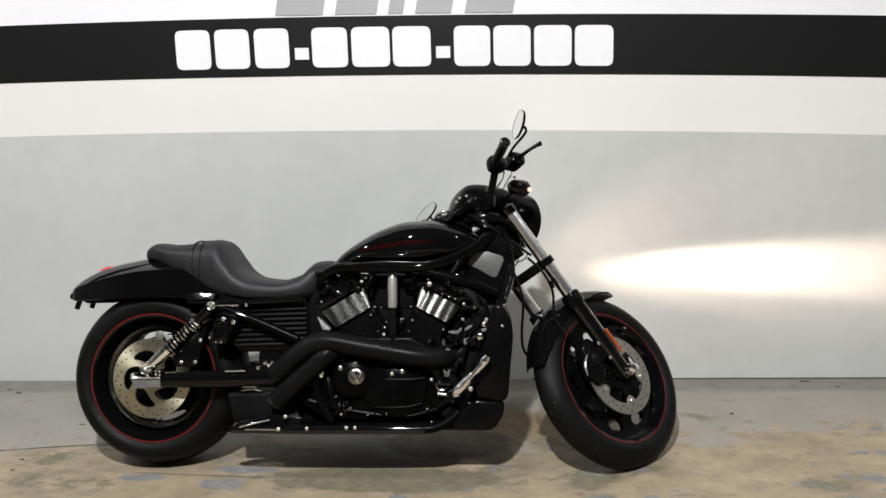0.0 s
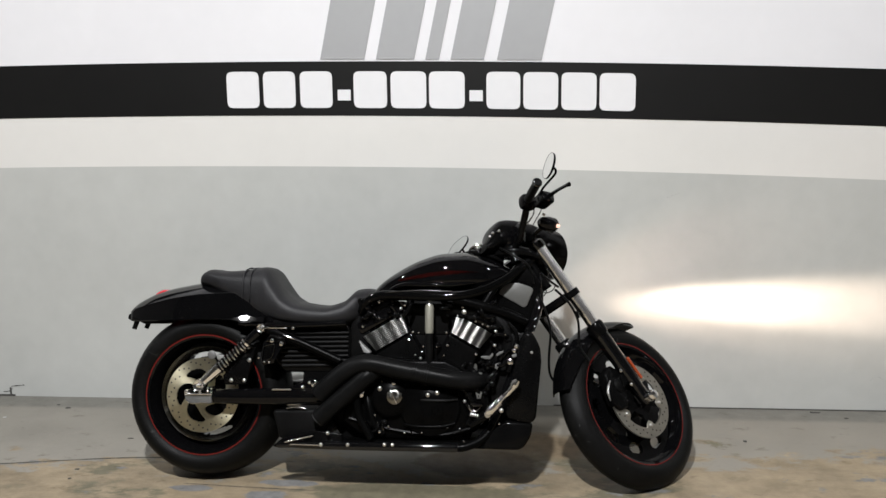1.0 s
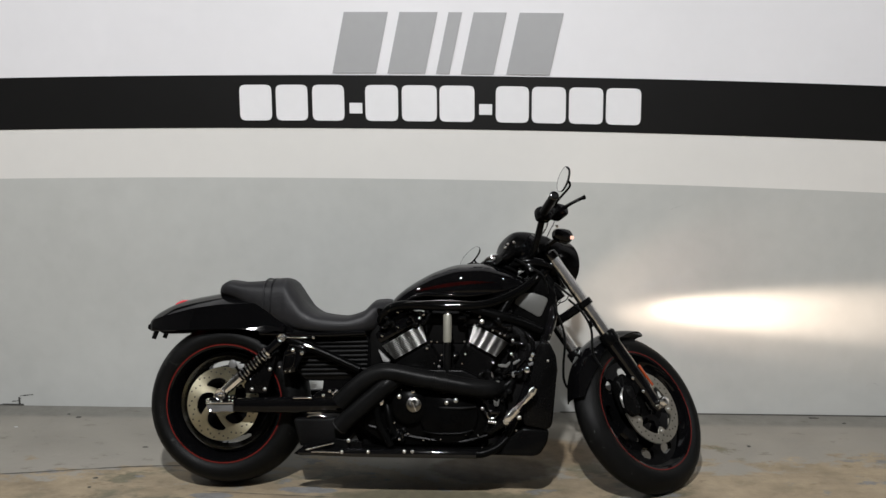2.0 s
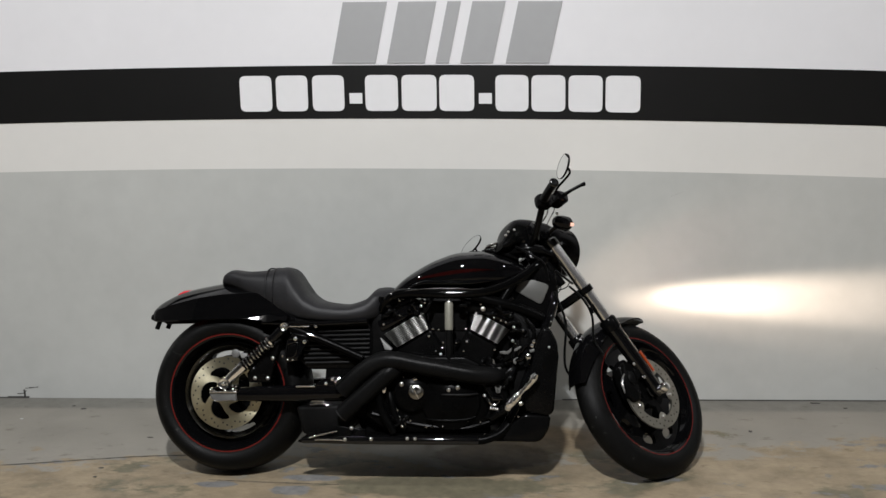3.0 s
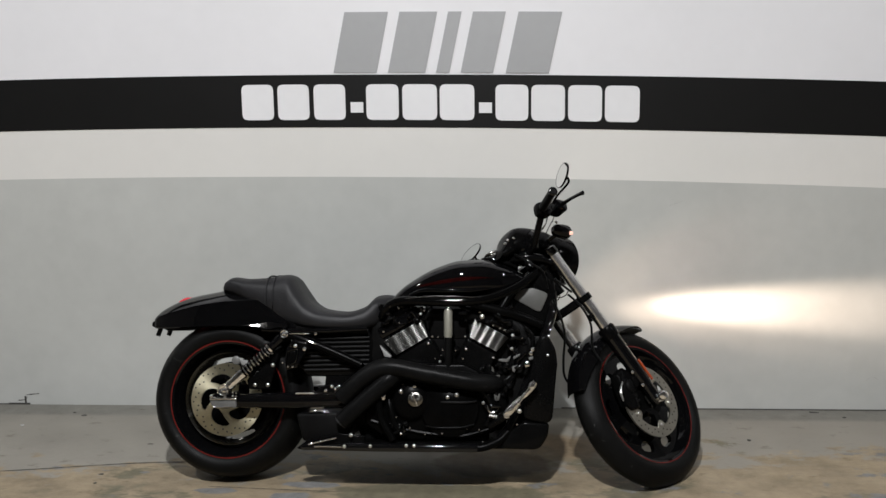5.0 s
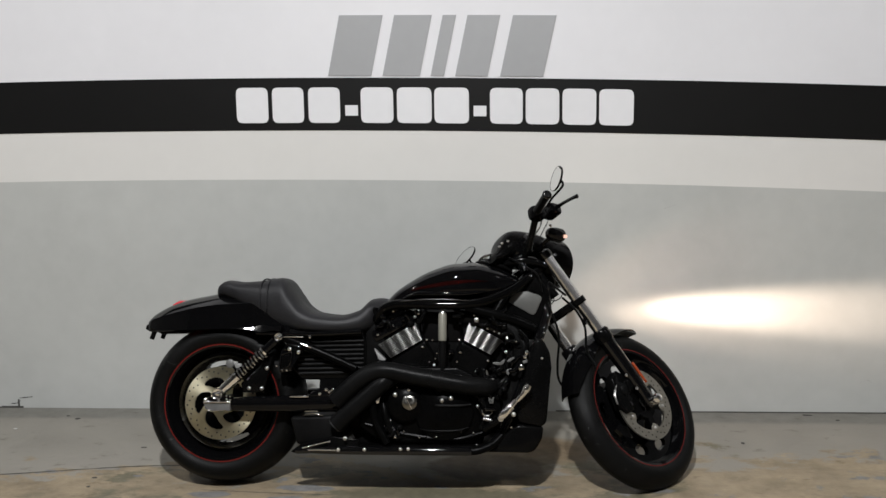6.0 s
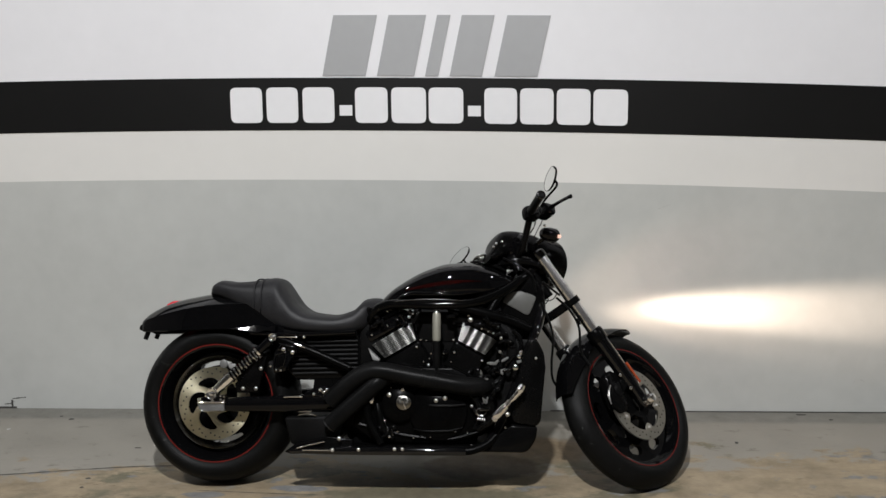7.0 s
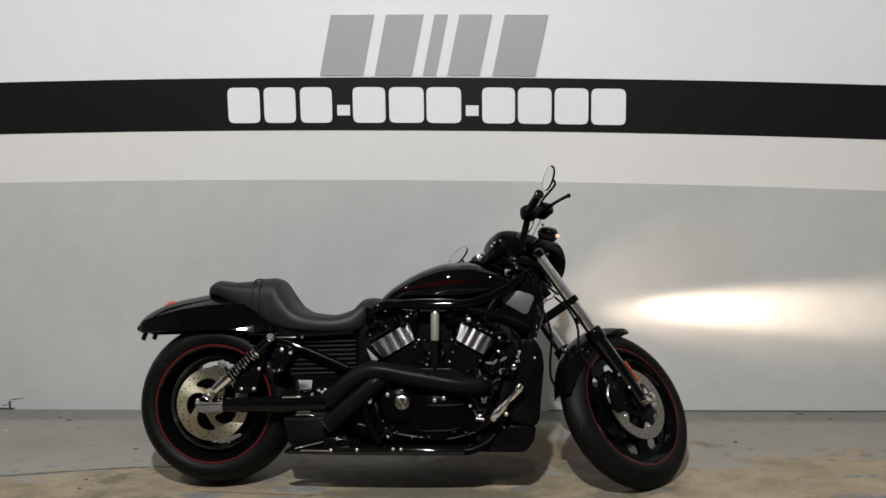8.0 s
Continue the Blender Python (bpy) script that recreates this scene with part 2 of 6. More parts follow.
    def patch(x, y, rx, ry, ragged, soft):
        ax, ay = calc("DIVIDE", calc("SUBTRACT", xyz.outputs["X"], x), rx), calc("DIVIDE", calc("SUBTRACT", xyz.outputs["Y"], y), ry)
        far = calc("ADD", calc("ADD", calc("MULTIPLY", ax, ax), calc("MULTIPLY", ay, ay)), calc("MULTIPLY", calc("SUBTRACT", noise_node(9.0, 9, 0.7, (0.7, 1.6, 1)), 0.5), ragged))
        return ramp(far, 0.7, 0.7 + soft, (1, 1, 1), (0, 0, 0))

    base = blend(worn, grey, blend(flake, blend(olive, tan, old), blue))
    # scraps of grey-blue paint left on the bare concrete
    for x, y, rx, ry in ((-0.52, -0.06, 0.13, 0.035), (-0.58, -0.17, 0.11, 0.045), (0.05, -0.085, 0.13, 0.034), (0.22, -0.18, 0.14, 0.05), (-0.88, -0.125, 0.09, 0.03)):
        base = blend(patch(x, y, rx, ry, 3.2, 0.06), base, blue)
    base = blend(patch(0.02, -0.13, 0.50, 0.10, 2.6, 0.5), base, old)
    # ragged brown patch between the engine and the front wheel
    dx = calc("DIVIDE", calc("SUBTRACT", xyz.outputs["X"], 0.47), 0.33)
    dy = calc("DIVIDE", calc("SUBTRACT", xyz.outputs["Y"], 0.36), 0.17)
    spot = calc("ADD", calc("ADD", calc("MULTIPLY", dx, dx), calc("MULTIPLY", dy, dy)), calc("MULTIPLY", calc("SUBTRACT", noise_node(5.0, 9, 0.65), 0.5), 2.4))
    brown_mask = ramp(spot, 0.35, 1.05, (1, 1, 1), (0, 0, 0))
    brown_tone = ramp(noise_node(16.0, 8), 0.3, 0.7, (0.125, 0.095, 0.061), (0.21, 0.160, 0.103))
    base = blend(brown_mask, base, brown_tone)
    # brown put into the floor under the engine, deepening the bike's shade
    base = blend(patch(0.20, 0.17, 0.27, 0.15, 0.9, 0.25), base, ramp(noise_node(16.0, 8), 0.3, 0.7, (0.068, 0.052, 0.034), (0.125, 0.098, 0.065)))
    mul = n.new("ShaderNodeMix")
    mul.data_type, mul.blend_type = "RGBA", "MULTIPLY"
    mul.inputs[0].default_value = 1.0
    l.new(base, mul.inputs[6])
    l.new(dirt, mul.inputs[7])
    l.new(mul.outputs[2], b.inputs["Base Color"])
    rough = n.new("ShaderNodeMapRange")
    rough.inputs["From Min"].default_value, rough.inputs["From Max"].default_value = 0.3, 0.7
    rough.inputs["To Min"].default_value, rough.inputs["To Max"].default_value = 0.40, 0.62
    l.new(noise_node(6.0, 7), rough.inputs["Value"])
    l.new(rough.outputs[0], b.inputs["Roughness"])
    b.inputs["Specular IOR Level"].default_value = 0.24
    bp = n.new("ShaderNodeBump")
    bp.inputs["Strength"].default_value, bp.inputs["Distance"].default_value = 0.16, 0.01
    l.new(noise_node(22.0, 10, 0.7), bp.inputs["Height"])
    l.new(bp.outputs[0], b.inputs["Normal"])
    return m


CONCRETE = concrete()

# ---- building helpers ----


def part(name, bm, material, parent=None, label="", smooth=True):
    """Links a bmesh as one mesh object, under a thing or a part."""
    me = bpy.data.meshes.new(name)
    bmesh.ops.recalc_face_normals(bm, faces=bm.faces)
    bm.to_mesh(me)
    bm.free()
    me.materials.append(material)
    if smooth:
        me.shade_smooth()
        me.set_sharp_from_angle(angle=radians(38))
    ob = new(name, me)
    if parent:
        ob.parent = parent
    if label:
        tagged(ob, label)
    return ob


def box(x0, x1, y0, y1, z0, z1, bevel=0.0, bm=None):
    bm2 = bmesh.new()
    bmesh.ops.create_cube(bm2, size=1)
    for v in bm2.verts:
        v.co = Vector((x0 + (v.co.x + 0.5) * (x1 - x0), y0 + (v.co.y + 0.5) * (y1 - y0), z0 + (v.co.z + 0.5) * (z1 - z0)))
    if bevel:
        bmesh.ops.bevel(bm2, geom=bm2.edges[:], offset=bevel, segments=2, affect="EDGES", profile=0.6)
    return merge(bm, bm2)


def merge(bm, other, m=None):
    """Adds other to bm (or returns it alone), moved by m."""
    if m is not None:
        other.transform(m)
    if bm is None:
        return other
    me = bpy.data.meshes.new("tmp")
    other.to_mesh(me)
    other.free()
    bm.from_mesh(me)
    bpy.data.meshes.remove(me)
    return bm


def prism(outline, y0, y1, bevel=0.006, bm=None, taper=1.0):
    """A closed outline of (x, z), drawn out from y0 to y1, with rounded rims; taper narrows the y0 face."""
    b = bmesh.new()
    cx = sum(p[0] for p in outline) / len(outline)
    cz = sum(p[1] for p in outline) / len(outline)
    a = [b.verts.new((cx + (x - cx) * taper, y0, cz + (z - cz) * taper)) for x, z in outline]
    c = [b.verts.new((x, y1, z)) for x, z in outline]
    b.faces.new(a)
    b.faces.new(c[::-1])
    for i in range(len(a)):
        j = (i + 1) % len(a)
        b.faces.new((a[i], c[i], c[j], a[j]))
    if bevel:
        bmesh.ops.bevel(b, geom=b.edges[:], offset=bevel, segments=3, affect="EDGES", profile=0.5, clamp_overlap=True)
    return merge(bm, b)


def spline(points, steps=6):
    """A smooth line through the points (Catmull-Rom)."""
    p = [Vector(q) for q in points]
    p = [2 * p[0] - p[1]] + p + [2 * p[-1] - p[-2]]
    out = []
    for i in range(1, len(p) - 2):
        for k in range(steps):
            t = k / steps
            a, b, c, d = p[i - 1], p[i], p[i + 1], p[i + 2]
            out.append(0.5 * (2 * b + (c - a) * t + (2 * a - 5 * b + 4 * c - d) * t * t + (3 * b - a - 3 * c + d) * t ** 3))
    out.append(p[-2])
    return out


def tube(points, r, seg=14, steps=6, bm=None, squash=1.0):
    """A round tube along a smooth line; r is one radius, or one for each point."""
    line = spline(points, steps) if steps > 1 else [Vector(q) for q in points]
    if isinstance(r, (int, float)):
        rad = [r] * len(line)
    else:
        rad = [float(np.interp(i / max(1, len(line) - 1) * (len(r) - 1), range(len(r)), r)) for i in range(len(line))]
    b = bmesh.new()
    rings = []
    side = None
    for i, p in enumerate(line):
        d = (line[min(i + 1, len(line) - 1)] - line[max(i - 1, 0)]).normalized()
        if side is None:
            side = d.cross(Vector((0, 1, 0)) if abs(d.y) < 0.9 else Vector((1, 0, 0))).normalized()
        side = (side - d * side.dot(d)).normalized()
        up = d.cross(side)
        rings.append([b.verts.new(p + rad[i] * (side * math.cos(a) + up * math.sin(a) * squash))
                      for a in (2 * math.pi * k / seg for k in range(seg))])
    for u, v in zip(rings, rings[1:]):
        for k in range(seg):
            b.faces.new((u[k], u[(k + 1) % seg], v[(k + 1) % seg], v[k]))
    b.faces.new(rings[0][::-1])
    b.faces.new(rings[-1])
    return merge(bm, b)


def lathe(profile, centre=(0, 0, 0), axis=(0, 1, 0), seg=48, closed=False, bm=None):
    """A profile of (radius, along) turned round an axis through centre."""
    b = bmesh.new()
    ax = Vector(axis).normalized()
    u = ax.cross(Vector((0, 0, 1)) if abs(ax.z) < 0.9 else Vector((1, 0, 0))).normalized()
    v = ax.cross(u)
    c = Vector(centre)
    rings = [[b.verts.new(c + ax * h + r * (u * math.cos(2 * math.pi * k / seg) + v * math.sin(2 * math.pi * k / seg)))
              for k in range(seg)] for r, h in profile]
    pairs = list(zip(rings, rings[1:])) + ([(rings[-1], rings[0])] if closed else [])
    for p, q in pairs:
        for k in range(seg):
            b.faces.new((p[k], p[(k + 1) % seg], q[(k + 1) % seg], q[k]))
    if not closed:
        b.faces.new(rings[0][::-1])
        b.faces.new(rings[-1])
    return merge(bm, b)


def loft(sections, seg=28, bm=None):
    """A solid body along x. Each section: x, bottom, top, half width, power of its rounding, and shift in y."""
    b = bmesh.new()
    xs = [s[0] for s in sections]
    fine = np.linspace(xs[0], xs[-1], 6 * (len(xs) - 1) + 1)
    cols = [smooth_values(xs, [s[i] for s in sections], fine) for i in range(1, 5)]
    rings = []
    for i, x in enumerate(fine):
        zb, zt, hw, p = (float(c[i]) for c in cols)
        ring = []
        for k in range(seg):
            a = 2 * math.pi * k / seg
            ca, sa = math.cos(a), math.sin(a)
            ring.append(b.verts.new((x, hw * math.copysign(abs(ca) ** (2 / p), ca),
                                     (zb + zt) / 2 + (zt - zb) / 2 * math.copysign(abs(sa) ** (2 / p), sa))))
        rings.append(ring)
    for u, v in zip(rings, rings[1:]):
        for k in range(seg):
            b.faces.new((u[k], u[(k + 1) % seg], v[(k + 1) % seg], v[k]))
    b.faces.new(rings[0][::-1])
    b.faces.new(rings[-1])
    return merge(bm, b)


def smooth_values(xs, ys, at):
    """Monotone cubic interpolation (no overshoot)."""
    xs, ys = np.array(xs, float), np.array(ys, float)
    h, d = np.diff(xs), np.diff(ys) / np.diff(xs)
    m = np.zeros(len(xs))
    m[0], m[-1] = d[0], d[-1]
    for i in range(1, len(xs) - 1):
        m[i] = 0 if d[i - 1] * d[i] <= 0 else 2 * d[i - 1] * d[i] / (d[i - 1] + d[i])
    out = []
    for x in at:
        i = int(min(max(np.searchsorted(xs, x) - 1, 0), len(xs) - 2))
        t = (x - xs[i]) / h[i]
        out.append((2 * t ** 3 - 3 * t ** 2 + 1) * ys[i] + (t ** 3 - 2 * t ** 2 + t) * h[i] * m[i]
                   + (3 * t ** 2 - 2 * t ** 3) * ys[i + 1] + (t ** 3 - t ** 2) * h[i] * m[i + 1])
    return out


def shell(sections, thick=0.006, seg=20):
    """A hollow hood along x, open below. Each section: x, rim height, top height, half width, power."""
    b = bmesh.new()
    xs = [s[0] for s in sections]
    fine = np.linspace(xs[0], xs[-1], 6 * (len(xs) - 1) + 1)
    cols = [smooth_values(xs, [s[i] for s in sections], fine) for i in range(1, 5)]
    rings = []
    for i, x in enumerate(fine):
        zb, zt, hw, p = (float(c[i]) for c in cols)
        ring = []
        for k in range(seg + 1):
            a = math.pi * k / seg
            ring.append((hw * math.copysign(abs(math.cos(a)) ** (2 / p), math.cos(a)), zb + (zt - zb) * math.sin(a) ** (2 / p), 1))
        inner = [(y * (1 - thick / hw), zb + (z - zb) * (1 - thick / max(zt - zb, 0.02)), 0) for y, z, _ in reversed(ring)]
        rings.append([b.verts.new((x, y, z)) for y, z, _ in ring + inner])
    n = len(rings[0])
    for u, v in zip(rings, rings[1:]):
        for k in range(n):
            b.faces.new((u[k], u[(k + 1) % n], v[(k + 1) % n], v[k]))
    for r in (rings[0], rings[-1]):
        for k in range(seg):
            b.faces.new((r[k], r[k + 1], r[n - 2 - k], r[n - 1 - k]))
    return b


def bolt(x, y, z, r=0.006, h=0.006, axis=(0, -1, 0), bm=None):
    """A domed screw head."""
    return lathe([(r, 0), (r * 0.95, h * 0.4), (r * 0.78, h * 0.72), (r * 0.48, h * 0.93), (r * 0.12, h)], (x, y, z), axis, 12, bm=bm)


def polar_plate(r0, r1, y0, y1, keep, n_a=120, n_r=10):
    """A flat ring in the xz plane with openings: keep(radius, angle) says where it is solid."""
    b = bmesh.new()
    rs = np.linspace(r0, r1, n_r + 1)
    solid = [[keep((rs[i] + rs[i + 1]) / 2, 2 * math.pi * (k + 0.5) / n_a) for k in range(n_a)] for i in range(n_r)]
    verts = {}

    def v(i, k, side):
        key = (i, k % n_a, side)
        if key not in verts:
            a = 2 * math.pi * k / n_a
            verts[key] = b.verts.new((rs[i] * math.cos(a), (y0, y1)[side], rs[i] * math.sin(a)))
        return verts[key]

    for i in range(n_r):
        for k in range(n_a):
            if not solid[i][k]:
                continue
            b.faces.new((v(i, k, 0), v(i, k + 1, 0), v(i + 1, k + 1, 0), v(i + 1, k, 0)))
            b.faces.new((v(i, k, 1), v(i + 1, k, 1), v(i + 1, k + 1, 1), v(i, k + 1, 1)))
            if i == 0 or not solid[i - 1][k]:
                b.faces.new((v(i, k, 0), v(i, k, 1), v(i, k + 1, 1), v(i, k + 1, 0)))
            if i == n_r - 1 or not solid[i + 1][k]:
                b.faces.new((v(i + 1, k, 0), v(i + 1, k + 1, 0), v(i + 1, k + 1, 1), v(i + 1, k, 1)))
            if not solid[i][k - 1]:
                b.faces.new((v(i, k, 0), v(i + 1, k, 0), v(i + 1, k, 1), v(i, k, 1)))
            if not solid[i][(k + 1) % n_a]:
                b.faces.new((v(i, k + 1, 0), v(i, k + 1, 1), v(i + 1, k + 1, 1), v(i + 1, k + 1, 0)))
    return b


# ---- the setting ----
WALL_Y = 0.878


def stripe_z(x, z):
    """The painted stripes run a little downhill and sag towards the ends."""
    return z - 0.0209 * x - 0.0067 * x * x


def wall_with_dado():
    b = bmesh.new()
    xs = np.linspace(-8, 8, 65)
    cols = []
    for x in xs:
        xx = min(max(x, -3), 3)
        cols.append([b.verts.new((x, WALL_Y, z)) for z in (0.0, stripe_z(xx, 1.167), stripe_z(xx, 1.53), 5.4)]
                    + [b.verts.new((x, WALL_Y + 0.2, z)) for z in (5.4, 0.0)])
    for p, q in zip(cols, cols[1:]):
        for k in range(6):
            f = b.faces.new((p[k], q[k], q[(k + 1) % 6], p[(k + 1) % 6]))
            f.material_index = {0: 1, 1: 2}.get(k, 0)
    b.faces.new(cols[0])
    b.faces.new(cols[-1][::-1])
    ob = part("wall_north", b, WALL_WHITE, smooth=False)
    ob.data.materials.append(WALL_GREY)
    ob.data.materials.append(WALL_LOW_WHITE)
    return tagged(ob, "smooth wall painted white and grey, with the lower white warmer", "wall", kind="structure")


wall_with_dado()
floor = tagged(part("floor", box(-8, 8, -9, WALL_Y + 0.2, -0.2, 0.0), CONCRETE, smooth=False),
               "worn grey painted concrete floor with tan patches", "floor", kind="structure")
ceiling = tagged(part("ceiling", box(-8.2, 8.2, -9.2, WALL_Y + 0.2, 5.4, 5.6), CEILING, smooth=False),
                 "plain dark warehouse ceiling", "ceiling", kind="structure")
for nm, dims in (("wall_west", (-8.2, -8, -9, WALL_Y + 0.2, -0.2, 5.4)), ("wall_east", (8, 8.2, -9, WALL_Y + 0.2, -0.2, 5.4)),
                 ("wall_south", (-8.2, 8.2, -9.2, -9, -0.2, 5.4))):
    tagged(part(nm, box(*dims), BACKWALL if nm == "wall_south" else SIDEWALL, smooth=False), "plain painted warehouse wall", "wall", kind="structure")


def ceiling_lamp():
    lamp = tagged(new("ceiling_lamp"), "round metal high bay lamp hanging from the ceiling", "lamp", "high bay lamps")
    part("housing", lathe([(0.05, 0.30), (0.08, 0.28), (0.12, 0.16), (0.29, 0.02), (0.295, 0.0), (0.275, 0.0), (0.11, 0.14), (0.02, 0.15)],
                          axis=(0, 0, 1), seg=28), LAMP_BODY, lamp)
    part("bulb", lathe([(0.02, 0.14), (0.06, 0.11), (0.07, 0.07), (0.05, 0.03), (0.01, 0.015)], axis=(0, 0, 1), seg=20), LAMP_GLOW, lamp)
    part("rod", tube([(0, 0, 0.29), (0, 0, 0.85)], 0.012, 8, 1), LAMP_BODY, lamp)
    return lamp


def hang_lamps():
    first = ceiling_lamp()
    for i, (x, y) in enumerate(LAMP_SPOTS):
        if i == 0:
            first.location = (x, y, LAMP_Z)
        else:
            copy_thing(first, pose(x, y, LAMP_Z))
        d = bpy.data.lights.new("lamp_light", "AREA")
        d.shape, d.size, d.energy, d.color = "DISK", 0.21, LAMP_POWER[i], (0.975, 0.98, 1.0)
        new("lamp_light", d).matrix_world = pose(x, y, LAMP_Z - 0.01)


hang_lamps()

# ---- lettering on the wall ----


def wall_block(x0, x1, z0, z1, slant, y_front, follow=True, rounding=0.0):
    """A flat block on the wall; slant shifts its top to the right."""
    b = bmesh.new()
    pts = [(x0, z0), (x1, z0), (x1 + slant, z1), (x0 + slant, z1)]
    if rounding:
        out = []
        for i, p in enumerate(pts):
            a, c = Vector(pts[i - 1]), Vector(pts[(i + 1) % 4])
            v = Vector(p)
            s, e = v + (a - v).normalized() * rounding, v + (c - v).normalized() * rounding
            for t in (0, 0.33, 0.67, 1):
                out.append(tuple((1 - t) ** 2 * s + 2 * t * (1 - t) * v + t * t * e))
        pts = out
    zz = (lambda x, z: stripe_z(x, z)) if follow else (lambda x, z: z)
    f = [b.verts.new((x, y_front, zz(x, z))) for x, z in pts]
    r = [b.verts.new((x, WALL_Y + 0.004, zz(x, z))) for x, z in pts]
    b.faces.new(f)
    b.faces.new(r[::-1])
    for i in range(len(f)):
        j = (i + 1) % len(f)
        b.faces.new((f[i], r[i], r[j], f[j]))
    return b


def wall_band():
    sign = tagged(new("wall_sign"), "black painted wall band with a row of plain white blocks", "sign")
    b = bmesh.new()
    cols = []
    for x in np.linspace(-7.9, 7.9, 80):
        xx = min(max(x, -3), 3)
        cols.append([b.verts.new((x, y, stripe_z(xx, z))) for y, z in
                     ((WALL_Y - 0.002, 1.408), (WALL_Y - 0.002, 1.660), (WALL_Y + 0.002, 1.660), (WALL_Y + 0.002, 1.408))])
    for p, q in zip(cols, cols[1:]):
        for k in range(4):
            b.faces.new((p[k], q[k], q[(k + 1) % 4], p[(k + 1) % 4]))
    part("band", b, VINYL, sign, "black band", smooth=False)
    tall = [(-1.012, -0.855), (-0.834, -0.679), (-0.656, -0.501), (-0.399, -0.241), (-0.223, -0.055), (-0.042, 0.125),
            (0.226, 0.383), (0.397, 0.557), (0.572, 0.732), (0.746, 0.909)]
    for x0, x1 in tall:
        part("block", wall_block(x0, x1, 1.444, 1.614, 0.0, WALL_Y - 0.005, rounding=0.028), VINYL_WHITE, sign, smooth=False)
    for x0, x1 in ((-0.476, -0.414), (0.147, 0.209)):
        part("block", wall_block(x0, x1, 1.479, 1.529, 0.0, WALL_Y - 0.005), VINYL_WHITE, sign, smooth=False)
    return sign


wall_band()


def wall_logo():
    logo = tagged(new("wall_logo"), "row of plain slanted grey blocks on the white wall", "sign")
    for x0, x1 in ((-0.555, -0.345), (-0.290, -0.110), (-0.058, 0.006), (0.060, 0.215), (0.275, 0.480)):
        part("slanted_block", wall_block(x0, x1, 1.668, 1.953, 0.062, WALL_Y - 0.004), VINYL_GREY, logo, smooth=False)
    return logo


wall_logo()

# ---- the motorcycle ----
# Built upright: x ahead, y to its left, z up. It leans 13 degrees onto its side stand, with the bars turned left.
LIFT, LEAN_DEG, RAKE, STEER = 0.006, 13.0, radians(34.84), radians(43.8)
AXLE_R, AXLE_F = (-0.850, 0.321), (0.8195, 0.3008)
STEM = Vector((0.7596 * math.cos(RAKE), 0, 0.7596 * math.sin(RAKE)))
STEERED = (Matrix.Translation(STEM) @ Matrix.Rotation(STEER, 4, Vector((-math.sin(RAKE), 0, math.cos(RAKE))))
           @ Matrix.Translation(-STEM))
FORK = Vector((math.sin(RAKE), 0, -math.cos(RAKE)))  # down along the fork legs

bike = tagged(new("motorcycle"), "glossy black cruiser motorcycle leaning on its side stand", "motorcycle")
bike.matrix_world = pose(0, 0, LIFT, -LEAN_DEG, 0, 0)


def steer(bm):
    bm.transform(STEERED)
    return bm


def at_axle(bm, axle, turned):
    bm.transform(Matrix.Translation((axle[0], 0, axle[1])))
    return steer(bm) if turned else bm


